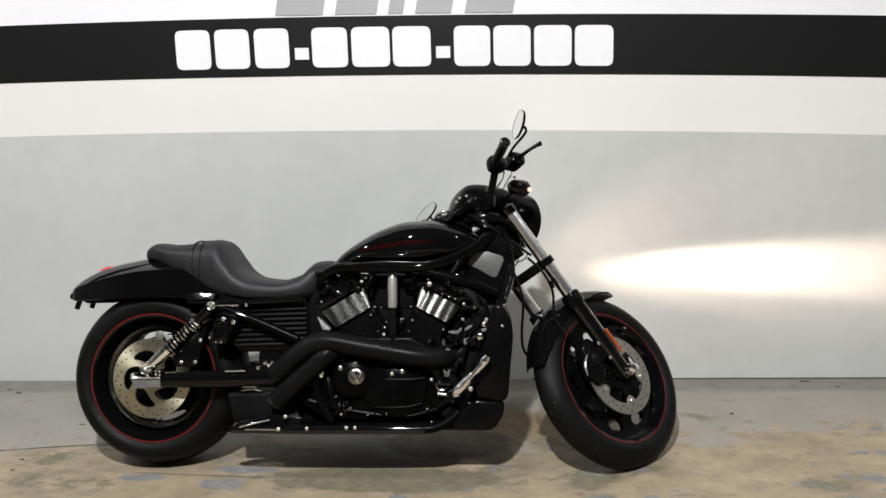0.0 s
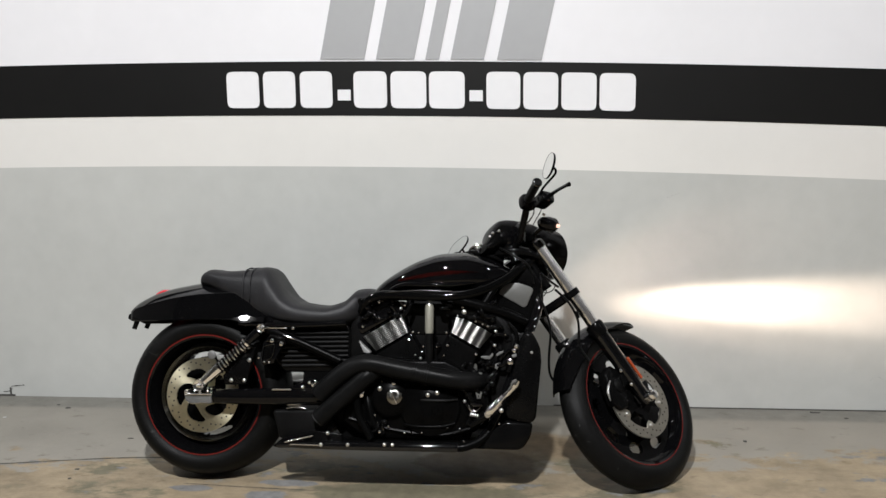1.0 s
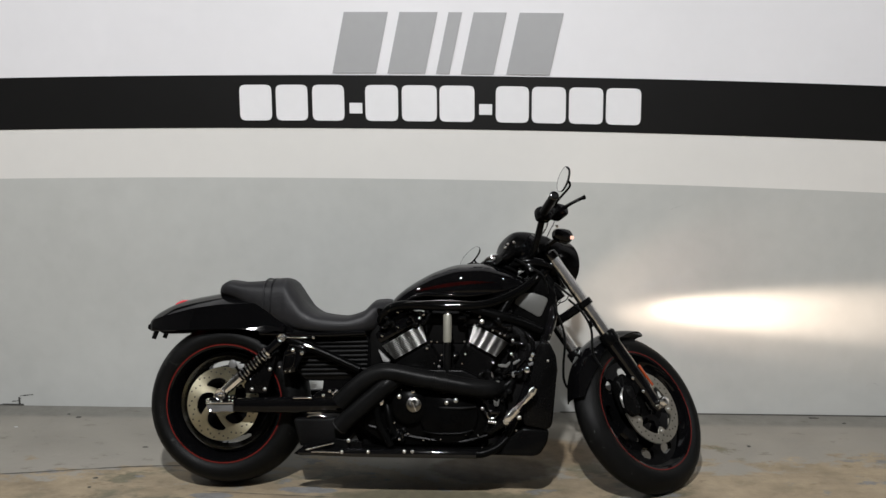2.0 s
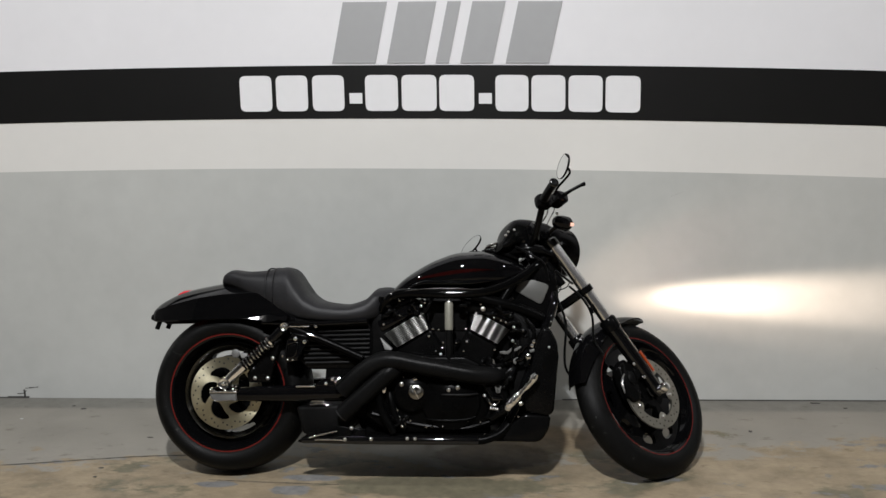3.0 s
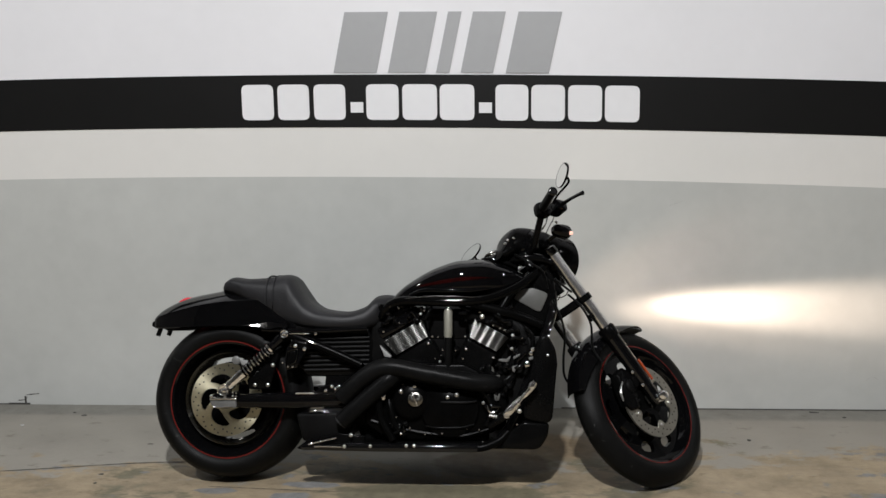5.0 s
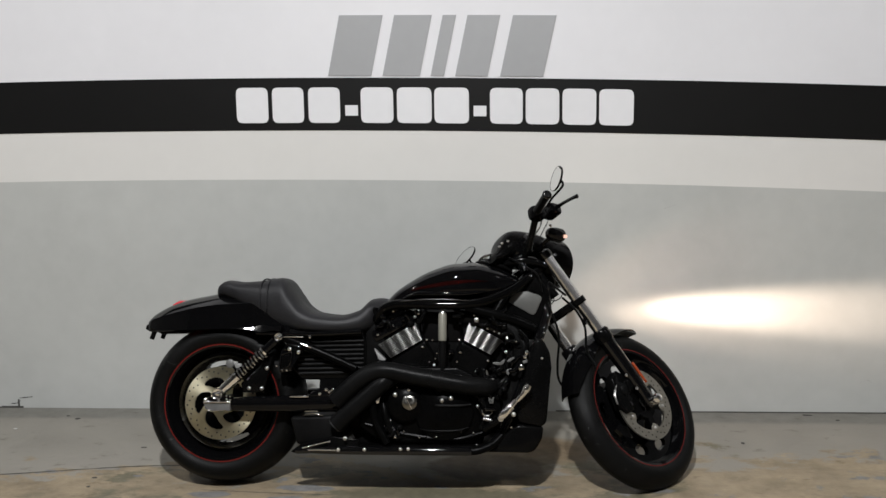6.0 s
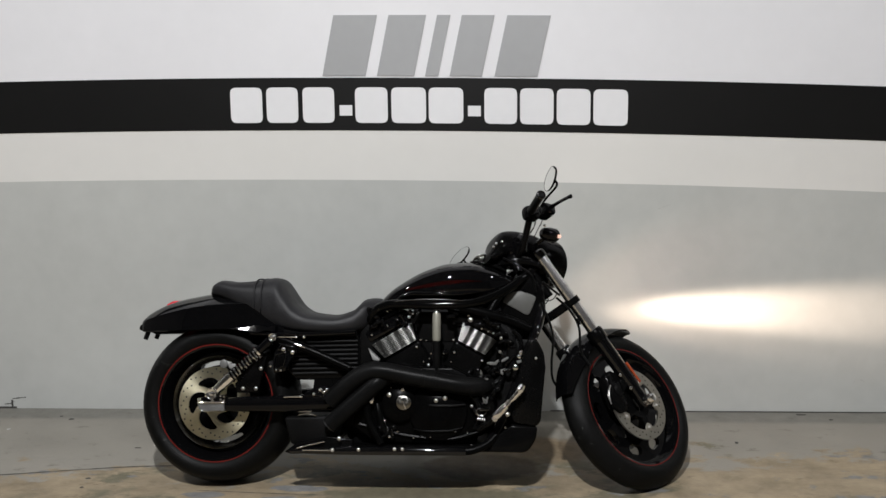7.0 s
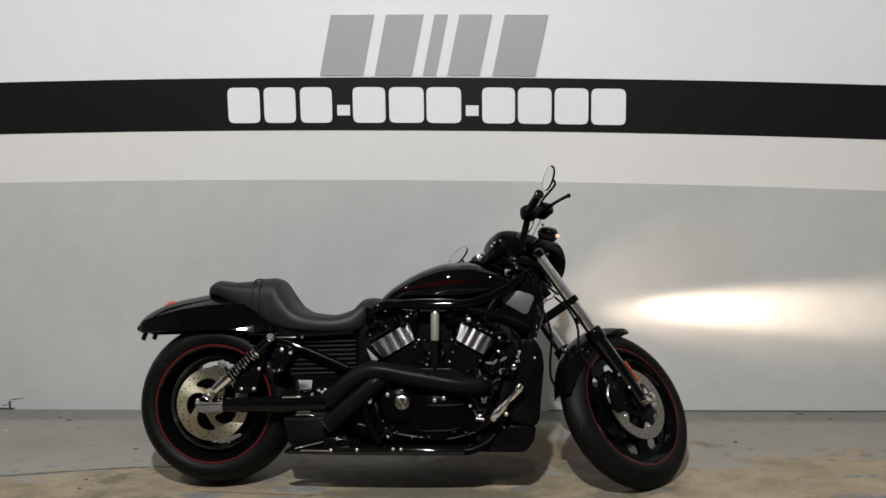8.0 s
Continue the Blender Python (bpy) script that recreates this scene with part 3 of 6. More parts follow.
def wheel(name, axle, turned, tyre_profile, rim_r, rim_w, disc_y, disc_mat, phase, slots):
    hub = part(name, at_axle(lathe([(0.028, -rim_w), (0.045, -rim_w * 0.8), (0.05, -0.03), (0.05, 0.03), (0.045, rim_w * 0.8), (0.028, rim_w)]),
                             axle, turned), SATIN, bike)
    full = [(r, y) for r, y in tyre_profile] + [(r, -y) for r, y in reversed(tyre_profile[:-1])]
    part("tyre", at_axle(lathe(full + [(rim_r - 0.012, -rim_w * 0.7), (rim_r - 0.012, rim_w * 0.7)], seg=72, closed=True), axle, turned), RUBBER, hub,
         "worn black road tyre")
    w = rim_w
    rim = part("rim", at_axle(lathe([(rim_r + 0.002, w), (rim_r - 0.003, w + 0.004), (rim_r - 0.011, w + 0.001), (rim_r - 0.020, w - 0.022),
                                     (rim_r - 0.030, w - 0.035), (rim_r - 0.034, 0), (rim_r - 0.030, -w + 0.035), (rim_r - 0.020, -w + 0.022),
                                     (rim_r - 0.011, -w - 0.001), (rim_r - 0.003, -w - 0.004), (rim_r + 0.002, -w), (rim_r - 0.010, 0)],
                                    seg=72, closed=True), axle, turned), GLOSS, hub, "gloss black wheel rim")

    def slotted(r, a):
        step = 2 * math.pi / slots[0]
        d = (a - phase + step / 2) % step - step / 2
        return (abs(r - slots[1]) / slots[2]) ** 2.5 + (abs(d) * slots[1] / slots[3]) ** 2.5 > 1

    part("wheel_disc", at_axle(polar_plate(0.04, rim_r - 0.028, -0.010 if turned else -0.024, 0.010 if turned else 0.024, slotted, 440, 48), axle, turned), GLOSS, hub, "slotted black wheel disc")
    for s in (-1, 1):
        part("pinstripe", at_axle(lathe([(rim_r - 0.0030, s * (w + 0.0048)), (rim_r - 0.0005, s * (w + 0.0053)), (rim_r + 0.0020, s * (w + 0.0049)),
                                         (rim_r + 0.0020, s * (w - 0.001)), (rim_r - 0.0030, s * (w - 0.001))], seg=72, closed=True),
                                  axle, turned), RED, hub, "thin red rim stripe")

    def swirl(r, a):
        step = 2 * math.pi / 5
        d = (a - phase * 1.7 - (r - 0.075) * 11 + step / 2) % step - step / 2
        u = abs(r - 0.076) / 0.029
        return u >= 1 or abs(d) > 0.44 * (1 - u ** 4) ** 0.5

    disc = part("brake_disc", at_axle(polar_plate(0.106 if turned else 0.03, 0.146 if turned else 0.144, disc_y - 0.0035, disc_y + 0.0035, swirl, 420, 54), axle, turned), disc_mat, hub,
                "drilled steel brake disc")
    if turned:
        bm = polar_plate(0.03, 0.110, disc_y - 0.002, disc_y + 0.002, lambda r, a: r < 0.055 or abs((a + math.pi / 5) % (2 * math.pi / 5) - math.pi / 5) * r < 0.014, 200, 12)
        part("disc_carrier", at_axle(bm, axle, turned), SATIN, hub, "black disc carrier")
        for k in range(5):
            a = 2 * math.pi * k / 5
            tab = prism([(0.110 * math.cos(a - 0.24), 0.110 * math.sin(a - 0.24)), (0.110 * math.cos(a + 0.24), 0.110 * math.sin(a + 0.24)),
                         (0.088 * math.cos(a + 0.14), 0.088 * math.sin(a + 0.14)), (0.080 * math.cos(a), 0.080 * math.sin(a)),
                         (0.088 * math.cos(a - 0.14), 0.088 * math.sin(a - 0.14))], disc_y - 0.0045, disc_y + 0.002, 0.001)
            part("disc_tab", at_axle(tab, axle, turned), DISC, hub, "bright steel disc tab")
            part("disc_bobbin", at_axle(bolt(0.100 * math.cos(a), disc_y - 0.005, 0.100 * math.sin(a), 0.008, 0.005), axle, turned), STEEL, hub)
    holes = bmesh.new()
    for k in range(45):
        a, r = 2 * math.pi * k / 45, (0.117, 0.126, 0.135)[k % 3]
        merge(holes, lathe([(0.0032, 0), (0.0032, 0.0006)], (r * math.cos(a), disc_y - 0.0034, r * math.sin(a)), (0, -1, 0), 8))
    part("drilled_holes", at_axle(holes, axle, turned), HOLE, hub)
    return hub


rear = wheel("rear_wheel", AXLE_R, False,
             [(0.226, 0.092), (0.238, 0.104), (0.254, 0.113), (0.272, 0.113), (0.290, 0.099), (0.306, 0.074), (0.318, 0.043), (0.325, 0.0)],
             0.232, 0.098, -0.110, BRASSY, radians(100), (2, 0.158, 0.012, 0.068))
front = wheel("front_wheel", AXLE_F, True,
              [(0.236, 0.040), (0.246, 0.050), (0.262, 0.057), (0.280, 0.056), (0.297, 0.046), (0.312, 0.031), (0.322, 0.016), (0.325, 0.0)],
              0.243, 0.043, -0.066, DISC, radians(-53), (9, 0.170, 0.021, 0.034))
part("front_disc", at_axle(polar_plate(0.03, 0.149, 0.067, 0.073, lambda r, a: True, 60, 3), AXLE_F, True), STEEL, front)

part("drive_pulley", at_axle(lathe([(0.04, 0.128), (0.110, 0.130), (0.112, 0.160), (0.04, 0.165)], seg=40), AXLE_R, False), SATIN, rear, "black rear drive pulley")

part("rim_lip", at_axle(lathe([(0.164, -0.040), (0.168, -0.050), (0.186, -0.066), (0.188, -0.060), (0.186, -0.040)], seg=60, closed=True), AXLE_R, False), LIP, rear, "satin alloy rim step")

# -- rear end --


def creased_hood(sections, thick=0.005):
    """A hood open below, with upright flanks, a sharp crease and sloping upper facets. Each section: x, rim, crease, top, half width."""
    b = bmesh.new()
    xs = [q[0] for q in sections]
    fine = np.linspace(xs[0], xs[-1], 5 * (len(xs) - 1) + 1)
    cols = [smooth_values(xs, [q[i] for q in sections], fine) for i in range(1, 5)]
    rings = []
    for i, x in enumerate(fine):
        zb, zc, zt, hw = (float(c[i]) for c in cols)
        half = [(hw * 0.965, zb), (hw * 0.99, zb + (zc - zb) * 0.35), (hw, zb + (zc - zb) * 0.75), (hw * 0.985, zc),
                (hw * 0.80, zc + (zt - zc) * 0.42), (hw * 0.55, zc + (zt - zc) * 0.76), (hw * 0.28, zc + (zt - zc) * 0.95), (0.0, zt)]
        ring = half + [(-y, z) for y, z in half[-2::-1]]
        inner = [(y * (1 - thick / hw), z - thick * 0.7) for y, z in reversed(ring)]
        rings.append([b.verts.new((x, y, z)) for y, z in ring + inner])
    n = len(rings[0])
    for u, v in zip(rings, rings[1:]):
        for k in range(n):
            b.faces.new((u[k], u[(k + 1) % n], v[(k + 1) % n], v[k]))
    for r in (rings[0], rings[-1]):
        for k in range(n // 2 - 1):
            b.faces.new((r[k], r[k + 1], r[n - 2 - k], r[n - 1 - k]))
    return b


def tail():
    part("rear_fender", creased_hood([(-1.186, 0.612, 0.626, 0.636, 0.046), (-1.174, 0.606, 0.640, 0.660, 0.068), (-1.140, 0.606, 0.654, 0.687, 0.090),
                                      (-1.06, 0.608, 0.676, 0.724, 0.112), (-0.96, 0.611, 0.698, 0.747, 0.130), (-0.85, 0.614, 0.712, 0.762, 0.139),
                                      (-0.73, 0.614, 0.716, 0.762, 0.143), (-0.62, 0.598, 0.690, 0.735, 0.143), (-0.57, 0.560, 0.66, 0.70, 0.139)]),
         GLOSS, bike, "long gloss black rear fender with a creased flank")
    part("tail_light", loft([(-1.100, 0.688, 0.702, 0.02, 2.2), (-1.084, 0.688, 0.721, 0.04, 2.4), (-1.058, 0.700, 0.732, 0.042, 2.4),
                             (-1.035, 0.718, 0.732, 0.03, 2.2)]), REDLENS, bike, "small red tail light lens")
    part("tail_cap", prism([(-1.190, 0.612), (-1.186, 0.630), (-1.160, 0.640), (-1.130, 0.625), (-1.130, 0.604), (-1.165, 0.600)], -0.062, 0.062, 0.006), PLASTIC, bike)
    for y in (-0.055, 0.055):
        part("plate_stalk", tube([(-1.142, y, 0.625), (-1.152, y, 0.602), (-1.163, y, 0.572)], [0.011, 0.010, 0.0095], 10, 3), PLASTIC, bike)
    part("plate_bracket", prism([(-1.16, 0.610), (-1.03, 0.612), (-0.97, 0.606), (-1.02, 0.594), (-1.12, 0.592)], -0.06, 0.06, 0.004), PLASTIC, bike)


tail()


def seat():
    s = part("seat", loft([(-0.66, 0.620, 0.819, 0.148, 3.0), (-0.62, 0.602, 0.823, 0.153, 3.2), (-0.603, 0.598, 0.815, 0.157, 3.2), (-0.568, 0.594, 0.766, 0.161, 3.0),
                           (-0.528, 0.590, 0.712, 0.164, 3.0), (-0.472, 0.588, 0.682, 0.165, 3.0), (-0.375, 0.586, 0.672, 0.164, 3.0), (-0.30, 0.588, 0.692, 0.158, 3.0),
                           (-0.25, 0.598, 0.736, 0.144, 2.8), (-0.215, 0.632, 0.740, 0.118, 2.6), (-0.19, 0.680, 0.736, 0.080, 2.4)], 32), LEATHER, bike,
             "black leather rider seat with a raised back")
    part("pillion_pad", loft([(-0.893, 0.750, 0.770, 0.055, 2.6), (-0.878, 0.744, 0.797, 0.092, 2.8), (-0.842, 0.734, 0.813, 0.116, 3.0), (-0.78, 0.706, 0.806, 0.134, 3.2),
                              (-0.71, 0.662, 0.810, 0.144, 3.2), (-0.664, 0.628, 0.816, 0.148, 3.2)], 32), LEATHER, s, "black leather passenger pad")
    for x, w in ((-0.662, 0.1495), (-0.690, 0.1475)):
        ring = []
        for k in range(25):
            a = math.pi * (-0.08 + 1.16 * k / 24)
            ca, sa = math.cos(a), math.sin(a)
            ring.append((x, w * math.copysign(abs(ca) ** 0.667, ca), 0.730 + 0.088 * math.copysign(abs(sa) ** 0.667, sa)))
        part("piping", tube(ring, 0.0035, 8, 1), LEATHER, s)
    part("seat_base", loft([(-0.60, 0.582, 0.630, 0.135, 3), (-0.45, 0.577, 0.620, 0.148, 3), (-0.28, 0.577, 0.612, 0.143, 3)]), PLASTIC, s)


seat()


def suspension(s):
    """s is -1 on the bike's right, 1 on its left."""
    y = 0.172 * s
    top, low = Vector((-0.601, y, 0.583)), Vector((-0.838, y, 0.364))
    d = (low - top).normalized()
    k = part("shock_absorber", tube([top + d * 0.02, top + d * 0.09, top + d * 0.23], [0.020, 0.017, 0.012], 16, 1), GLOSS, bike, "black shock absorber with a coil spring")
    coil = [top + d * (0.084 + 0.150 * t / 90) + 0.0185 * (d.cross(Vector((0, 1, 0))) * math.cos(t * 0.72) + Vector((0, 1, 0)) * math.sin(t * 0.72)) for t in range(91)]
    part("spring_seat", tube([top + d * 0.074, top + d * 0.078, top + d * 0.086], [0.016, 0.024, 0.023], 18, 1), CHROME, k)
    part("spring", tube(coil, 0.0036, 8, 1), SPRING, k, "dark chrome coil spring")
    part("spring_washer", lathe([(0.012, 0), (0.026, 0.001), (0.026, 0.0035), (0.012, 0.0045)], top + d * 0.104, d, 20), CHROME, k)
    part("shock_body", tube([top + d * 0.222, top + d * 0.24, top + d * 0.315], [0.0215, 0.0215, 0.018], 16, 2), CHROME, k, "chrome shock body")
    for p, m, q in ((top, CHROME, 1.0), (low, CHROME, 1.3)):
        part("shock_eye", lathe([(0.010 * q, -0.022), (0.018 * q, -0.020), (0.018 * q, 0.018), (0.015 * q, 0.023), (0.010 * q, 0.020)], p, (0, s, 0), 20), m, k)
        part("shock_bolt", bolt(p.x, p.y + 0.020 * s, p.z, 0.009, 0.010, (0, s, 0)), CHROME, k)


def swingarm():
    a = part("swingarm", tube([(-0.86, -0.155, 0.322), (-0.70, -0.156, 0.322), (-0.50, -0.155, 0.326), (-0.36, -0.150, 0.330)], [0.026, 0.030, 0.034, 0.036], 18, 5), GLOSS, bike,
             "gloss black swingarm")
    tube_left = tube([(-0.86, 0.155, 0.322), (-0.70, 0.156, 0.322), (-0.50, 0.155, 0.326), (-0.36, 0.150, 0.330)], [0.026, 0.030, 0.034, 0.036], 18, 5)
    # chrome bead on each side, added as the swingarm's highlight dash
    for s in (-1, 1):
        part("swingarm_glint", tube([(-0.553, s * 0.184, 0.351), (-0.546, s * 0.185, 0.354), (-0.488, s * 0.186, 0.355), (-0.480, s * 0.185, 0.352)], [0.002, 0.0045, 0.0045, 0.002], 10, 3), CHROME, a,
             "chrome bead added as the swingarm's highlight")
    part("swingarm_leg", tube_left, GLOSS, a)
    part("swingarm_pivot", tube([(-0.37, -0.17, 0.33), (-0.37, 0.17, 0.33)], 0.036, 18, 1), SATIN, a)
    for s in (-1, 1):
        part("axle_carrier", prism([(-0.894, 0.330), (-0.788, 0.330), (-0.786, 0.297), (-0.863, 0.293), (-0.887, 0.306)], s * 0.190, s * 0.142, 0.004), CASTING, a, "dull alloy axle carrier")
        part("carrier_cap", prism([(-0.893, 0.334), (-0.888, 0.348), (-0.86, 0.352), (-0.782, 0.362), (-0.782, 0.334)], s * 0.186, s * 0.142, 0.004), GLOSS, a, "black carrier cap")
        part("carrier_edge", tube([(-0.892, s * 0.190, 0.330), (-0.885, s * 0.193, 0.3305), (-0.838, s * 0.194, 0.332), (-0.790, s * 0.193, 0.332), (-0.784, s * 0.190, 0.331)],
                                  [0.0015, 0.0036, 0.0036, 0.0036, 0.0015], 10, 3), CHROME, a, "chrome edge of the axle carrier")
        part("carrier_edge", tube([(-0.878, s * 0.188, 0.303), (-0.862, s * 0.192, 0.2975), (-0.800, s * 0.192, 0.301)], [0.001, 0.0022, 0.001], 8, 3), SPRING, a)
        for x, z, q in ((-0.800, 0.356, 0.0045), (-0.800, 0.343, 0.0050), (-0.787, 0.354, 0.0045), (-0.787, 0.341, 0.0045), (-0.831, 0.337, 0.0065), (-0.885, 0.341, 0.0075), (-0.873, 0.335, 0.0050)):
            part("carrier_screw", bolt(x, s * 0.190, z, q, 0.006, (0, s, 0)), CHROME, a)
    c = part("rear_caliper", prism([(-0.80, 0.47), (-0.775, 0.485), (-0.735, 0.47), (-0.715, 0.43), (-0.73, 0.405), (-0.77, 0.42)], -0.148, -0.105, 0.008), SATIN, bike)
    # pale plate added for a light reflection on the caliper
    part("caliper_glint", prism([(-0.789, 0.481), (-0.757, 0.478), (-0.758, 0.461), (-0.780, 0.460)], -0.152, -0.140, 0.002), ALLOY, c, "pale alloy plate added as the caliper's light reflection")
    part("caliper_boss", lathe([(0.015, 0), (0.017, 0.006), (0.010, 0.010), (0.003, 0.010)], (-0.805, -0.142, 0.478), (0, -1, 0), 18), CASTING, c)
    part("caliper_bolt", bolt(-0.738, -0.155, 0.445, 0.008, 0.006), CHROME, c)


for side in (-1, 1):
    suspension(side)
swingarm()


def pivot_hardware():
    for x, z, q in ((-0.437, 0.364, 0.008), (-0.398, 0.372, 0.008), (-0.412, 0.381, 0.008), (-0.386, 0.381, 0.008)):
        part("pivot_bolt", bolt(x, -0.176, z, q, 0.008), CHROME, bike)
    part("pivot_boss", prism([(-0.485, 0.352), (-0.47, 0.374), (-0.41, 0.396), (-0.385, 0.392), (-0.38, 0.352)], -0.176, -0.14, 0.006), GLOSS, bike)
    part("exhaust_strap", tube([(-0.497, -0.168, 0.297), (-0.47, -0.172, 0.298), (-0.445, -0.172, 0.297)], 0.0038, 10, 3), SPRING, bike, "dull steel exhaust strap")
    part("exhaust_strap", tube([(-0.500, -0.168, 0.282), (-0.466, -0.173, 0.289), (-0.428, -0.172, 0.282)], 0.0026, 10, 4), SPRING, bike, "dull steel exhaust strap")
    for k, (x, z) in enumerate(((-0.725, 0.382), (-0.674, 0.382), (-0.655, 0.46), (-0.66, 0.51))):
        part("caliper_stay_bolt", bolt(x, -0.150, z, 0.008, 0.006), STEEL, bike)
    part("caliper_stay", prism([(-0.76, 0.40), (-0.66, 0.52), (-0.63, 0.51), (-0.65, 0.44), (-0.665, 0.365), (-0.75, 0.365)], -0.150, -0.130, 0.005), SATIN, bike)


pivot_hardware()


def strut_plate(s):
    """A flaring, gently crowned plate, pointed at the rear."""
    b = bmesh.new()
    cols = []
    for i in range(25):
        x = -0.800 + 0.205 * i / 24
        u = i / 24
        half = 0.0012 + 0.004 * u + 0.0105 * math.exp(-((u - 0.62) / 0.17) ** 2) + 0.006 * math.exp(-((u - 0.95) / 0.07) ** 2)
        col = []
        for k in range(9):
            z = 0.616 + half * (k / 4 - 1)
            y = -0.168 - 0.164 * (x + 0.633) + 0.49 * (z - 0.616) + 0.155 * (x + 0.633) ** 2 + (z - 0.616) ** 2 / 2.8
            col.append(b.verts.new((x, -s * y, z)))
        col.append(b.verts.new((x, s * 0.128, 0.616 + half)))
        col.append(b.verts.new((x, s * 0.128, 0.616 - half)))
        cols.append(col)
    for p, q in zip(cols, cols[1:]):
        for k in range(11):
            b.faces.new((p[k], q[k], q[(k + 1) % 11], p[(k + 1) % 11]))
    b.faces.new(cols[0])
    b.faces.new(cols[-1][::-1])
    return b


def side_cover(s):
    y = 0.13 * s
    c = part("side_cover", prism([(-0.57, 0.575), (-0.28, 0.600), (-0.262, 0.56), (-0.265, 0.43), (-0.30, 0.415), (-0.52, 0.415), (-0.555, 0.45)], y, 0.02 * s, 0.008), SATIN, bike,
             "black ribbed side cover")
    for k in range(8):
        z = 0.440 + 0.0175 * k
        x1 = -0.275
        x0 = -0.535 + max(0, 0.452 - z) * 0.4
        part("slat", tube([(x0, y + 0.003 * s, z), (x1, y + 0.003 * s, z + 0.006)], 0.0058, 8, 1), RIBBED, c)
    # strut and bracket in front of the cover
    part("frame_strut", tube([(-0.625, 0.152 * s, 0.590), (-0.54, 0.158 * s, 0.563), (-0.42, 0.160 * s, 0.515), (-0.30, 0.160 * s, 0.462)], 0.017, 12, 4), CASE, bike)
    part("seat_rail", tube([(-0.70, 0.150 * s, 0.600), (-0.50, 0.160 * s, 0.594), (-0.28, 0.158 * s, 0.603)], 0.010, 10, 4), GLOSS, bike)
    # thin chrome strip added as the bright streak on the seat rail
    part("rail_glint", tube([(-0.582, 0.170 * s, 0.584), (-0.575, 0.172 * s, 0.5845), (-0.515, 0.172 * s, 0.584), (-0.508, 0.170 * s, 0.583)], [0.001, 0.0022, 0.0026, 0.001], 8, 3), CHROME, bike, "slim chrome strip added as the seat rail's highlight")
    part("trim_stud", bolt(-0.482, 0.168 * s, 0.584, 0.007, 0.006, (0, s, 0)), CHROME, bike)
    # chrome sliver added as the highlight on top of the frame strut
    part("strut_glint", tube([(-0.518, 0.176 * s, 0.557), (-0.510, 0.178 * s, 0.556), (-0.490, 0.178 * s, 0.549), (-0.474, 0.177 * s, 0.542)], [0.0015, 0.004, 0.0035, 0.0012], 8, 3), CHROME, bike)
    b = part("bracket", prism([(-0.602, 0.480), (-0.592, 0.531), (-0.565, 0.562), (-0.513, 0.553), (-0.502, 0.523), (-0.530, 0.507), (-0.546, 0.452), (-0.594, 0.442)], 0.186 * s, 0.160 * s, 0.006),
             GLOSS, bike, "black footrest bracket")
    part("bracket_slot", prism([(-0.584, 0.512), (-0.554, 0.518), (-0.562, 0.478), (-0.588, 0.464)], 0.1885 * s, 0.178 * s, 0.004), CASE, b)
    ring = [(-0.588, 0.189 * s, 0.514), (-0.568, 0.189 * s, 0.521), (-0.547, 0.189 * s, 0.524), (-0.549, 0.189 * s, 0.500), (-0.557, 0.189 * s, 0.474), (-0.575, 0.189 * s, 0.462),
            (-0.593, 0.189 * s, 0.455), (-0.592, 0.189 * s, 0.485), (-0.588, 0.189 * s, 0.514)]
    part("slot_edge", tube(ring, 0.0020, 8, 2), SEAM, b)
    part("bracket_lug", prism([(-0.583, 0.532), (-0.563, 0.558), (-0.516, 0.549), (-0.508, 0.527), (-0.545, 0.530)], 0.1915 * s, 0.186 * s, 0.003), SEAM, b)
    for x, z in ((-0.556, 0.537), (-0.520, 0.525)):
        part("bracket_bolt", bolt(x, 0.191 * s, z, 0.009, 0.008, (0, s, 0)), CHROME, b)
    for x, z in ((-0.607, 0.472), (-0.585, 0.457), (-0.567, 0.456)):
        part("bracket_bolt", bolt(x, 0.186 * s, z, 0.005, 0.005, (0, s, 0)), CHROME, b)
    part("fender_strut", strut_plate(s), GLOSS, bike, "polished black fender strut")


for side in (-1, 1):
    side_cover(side)

# -- engine --


def bolts(parent, spots, y, r=0.006, material=CHROME):
    for x, z in spots:
        k = 0.55 + 0.65 * ((x * 37.7 + z * 91.3) % 1.0)
        part("bolt", bolt(x, y, z, r * k, 0.006 * k), material if k < 1.0 else STEEL, parent)


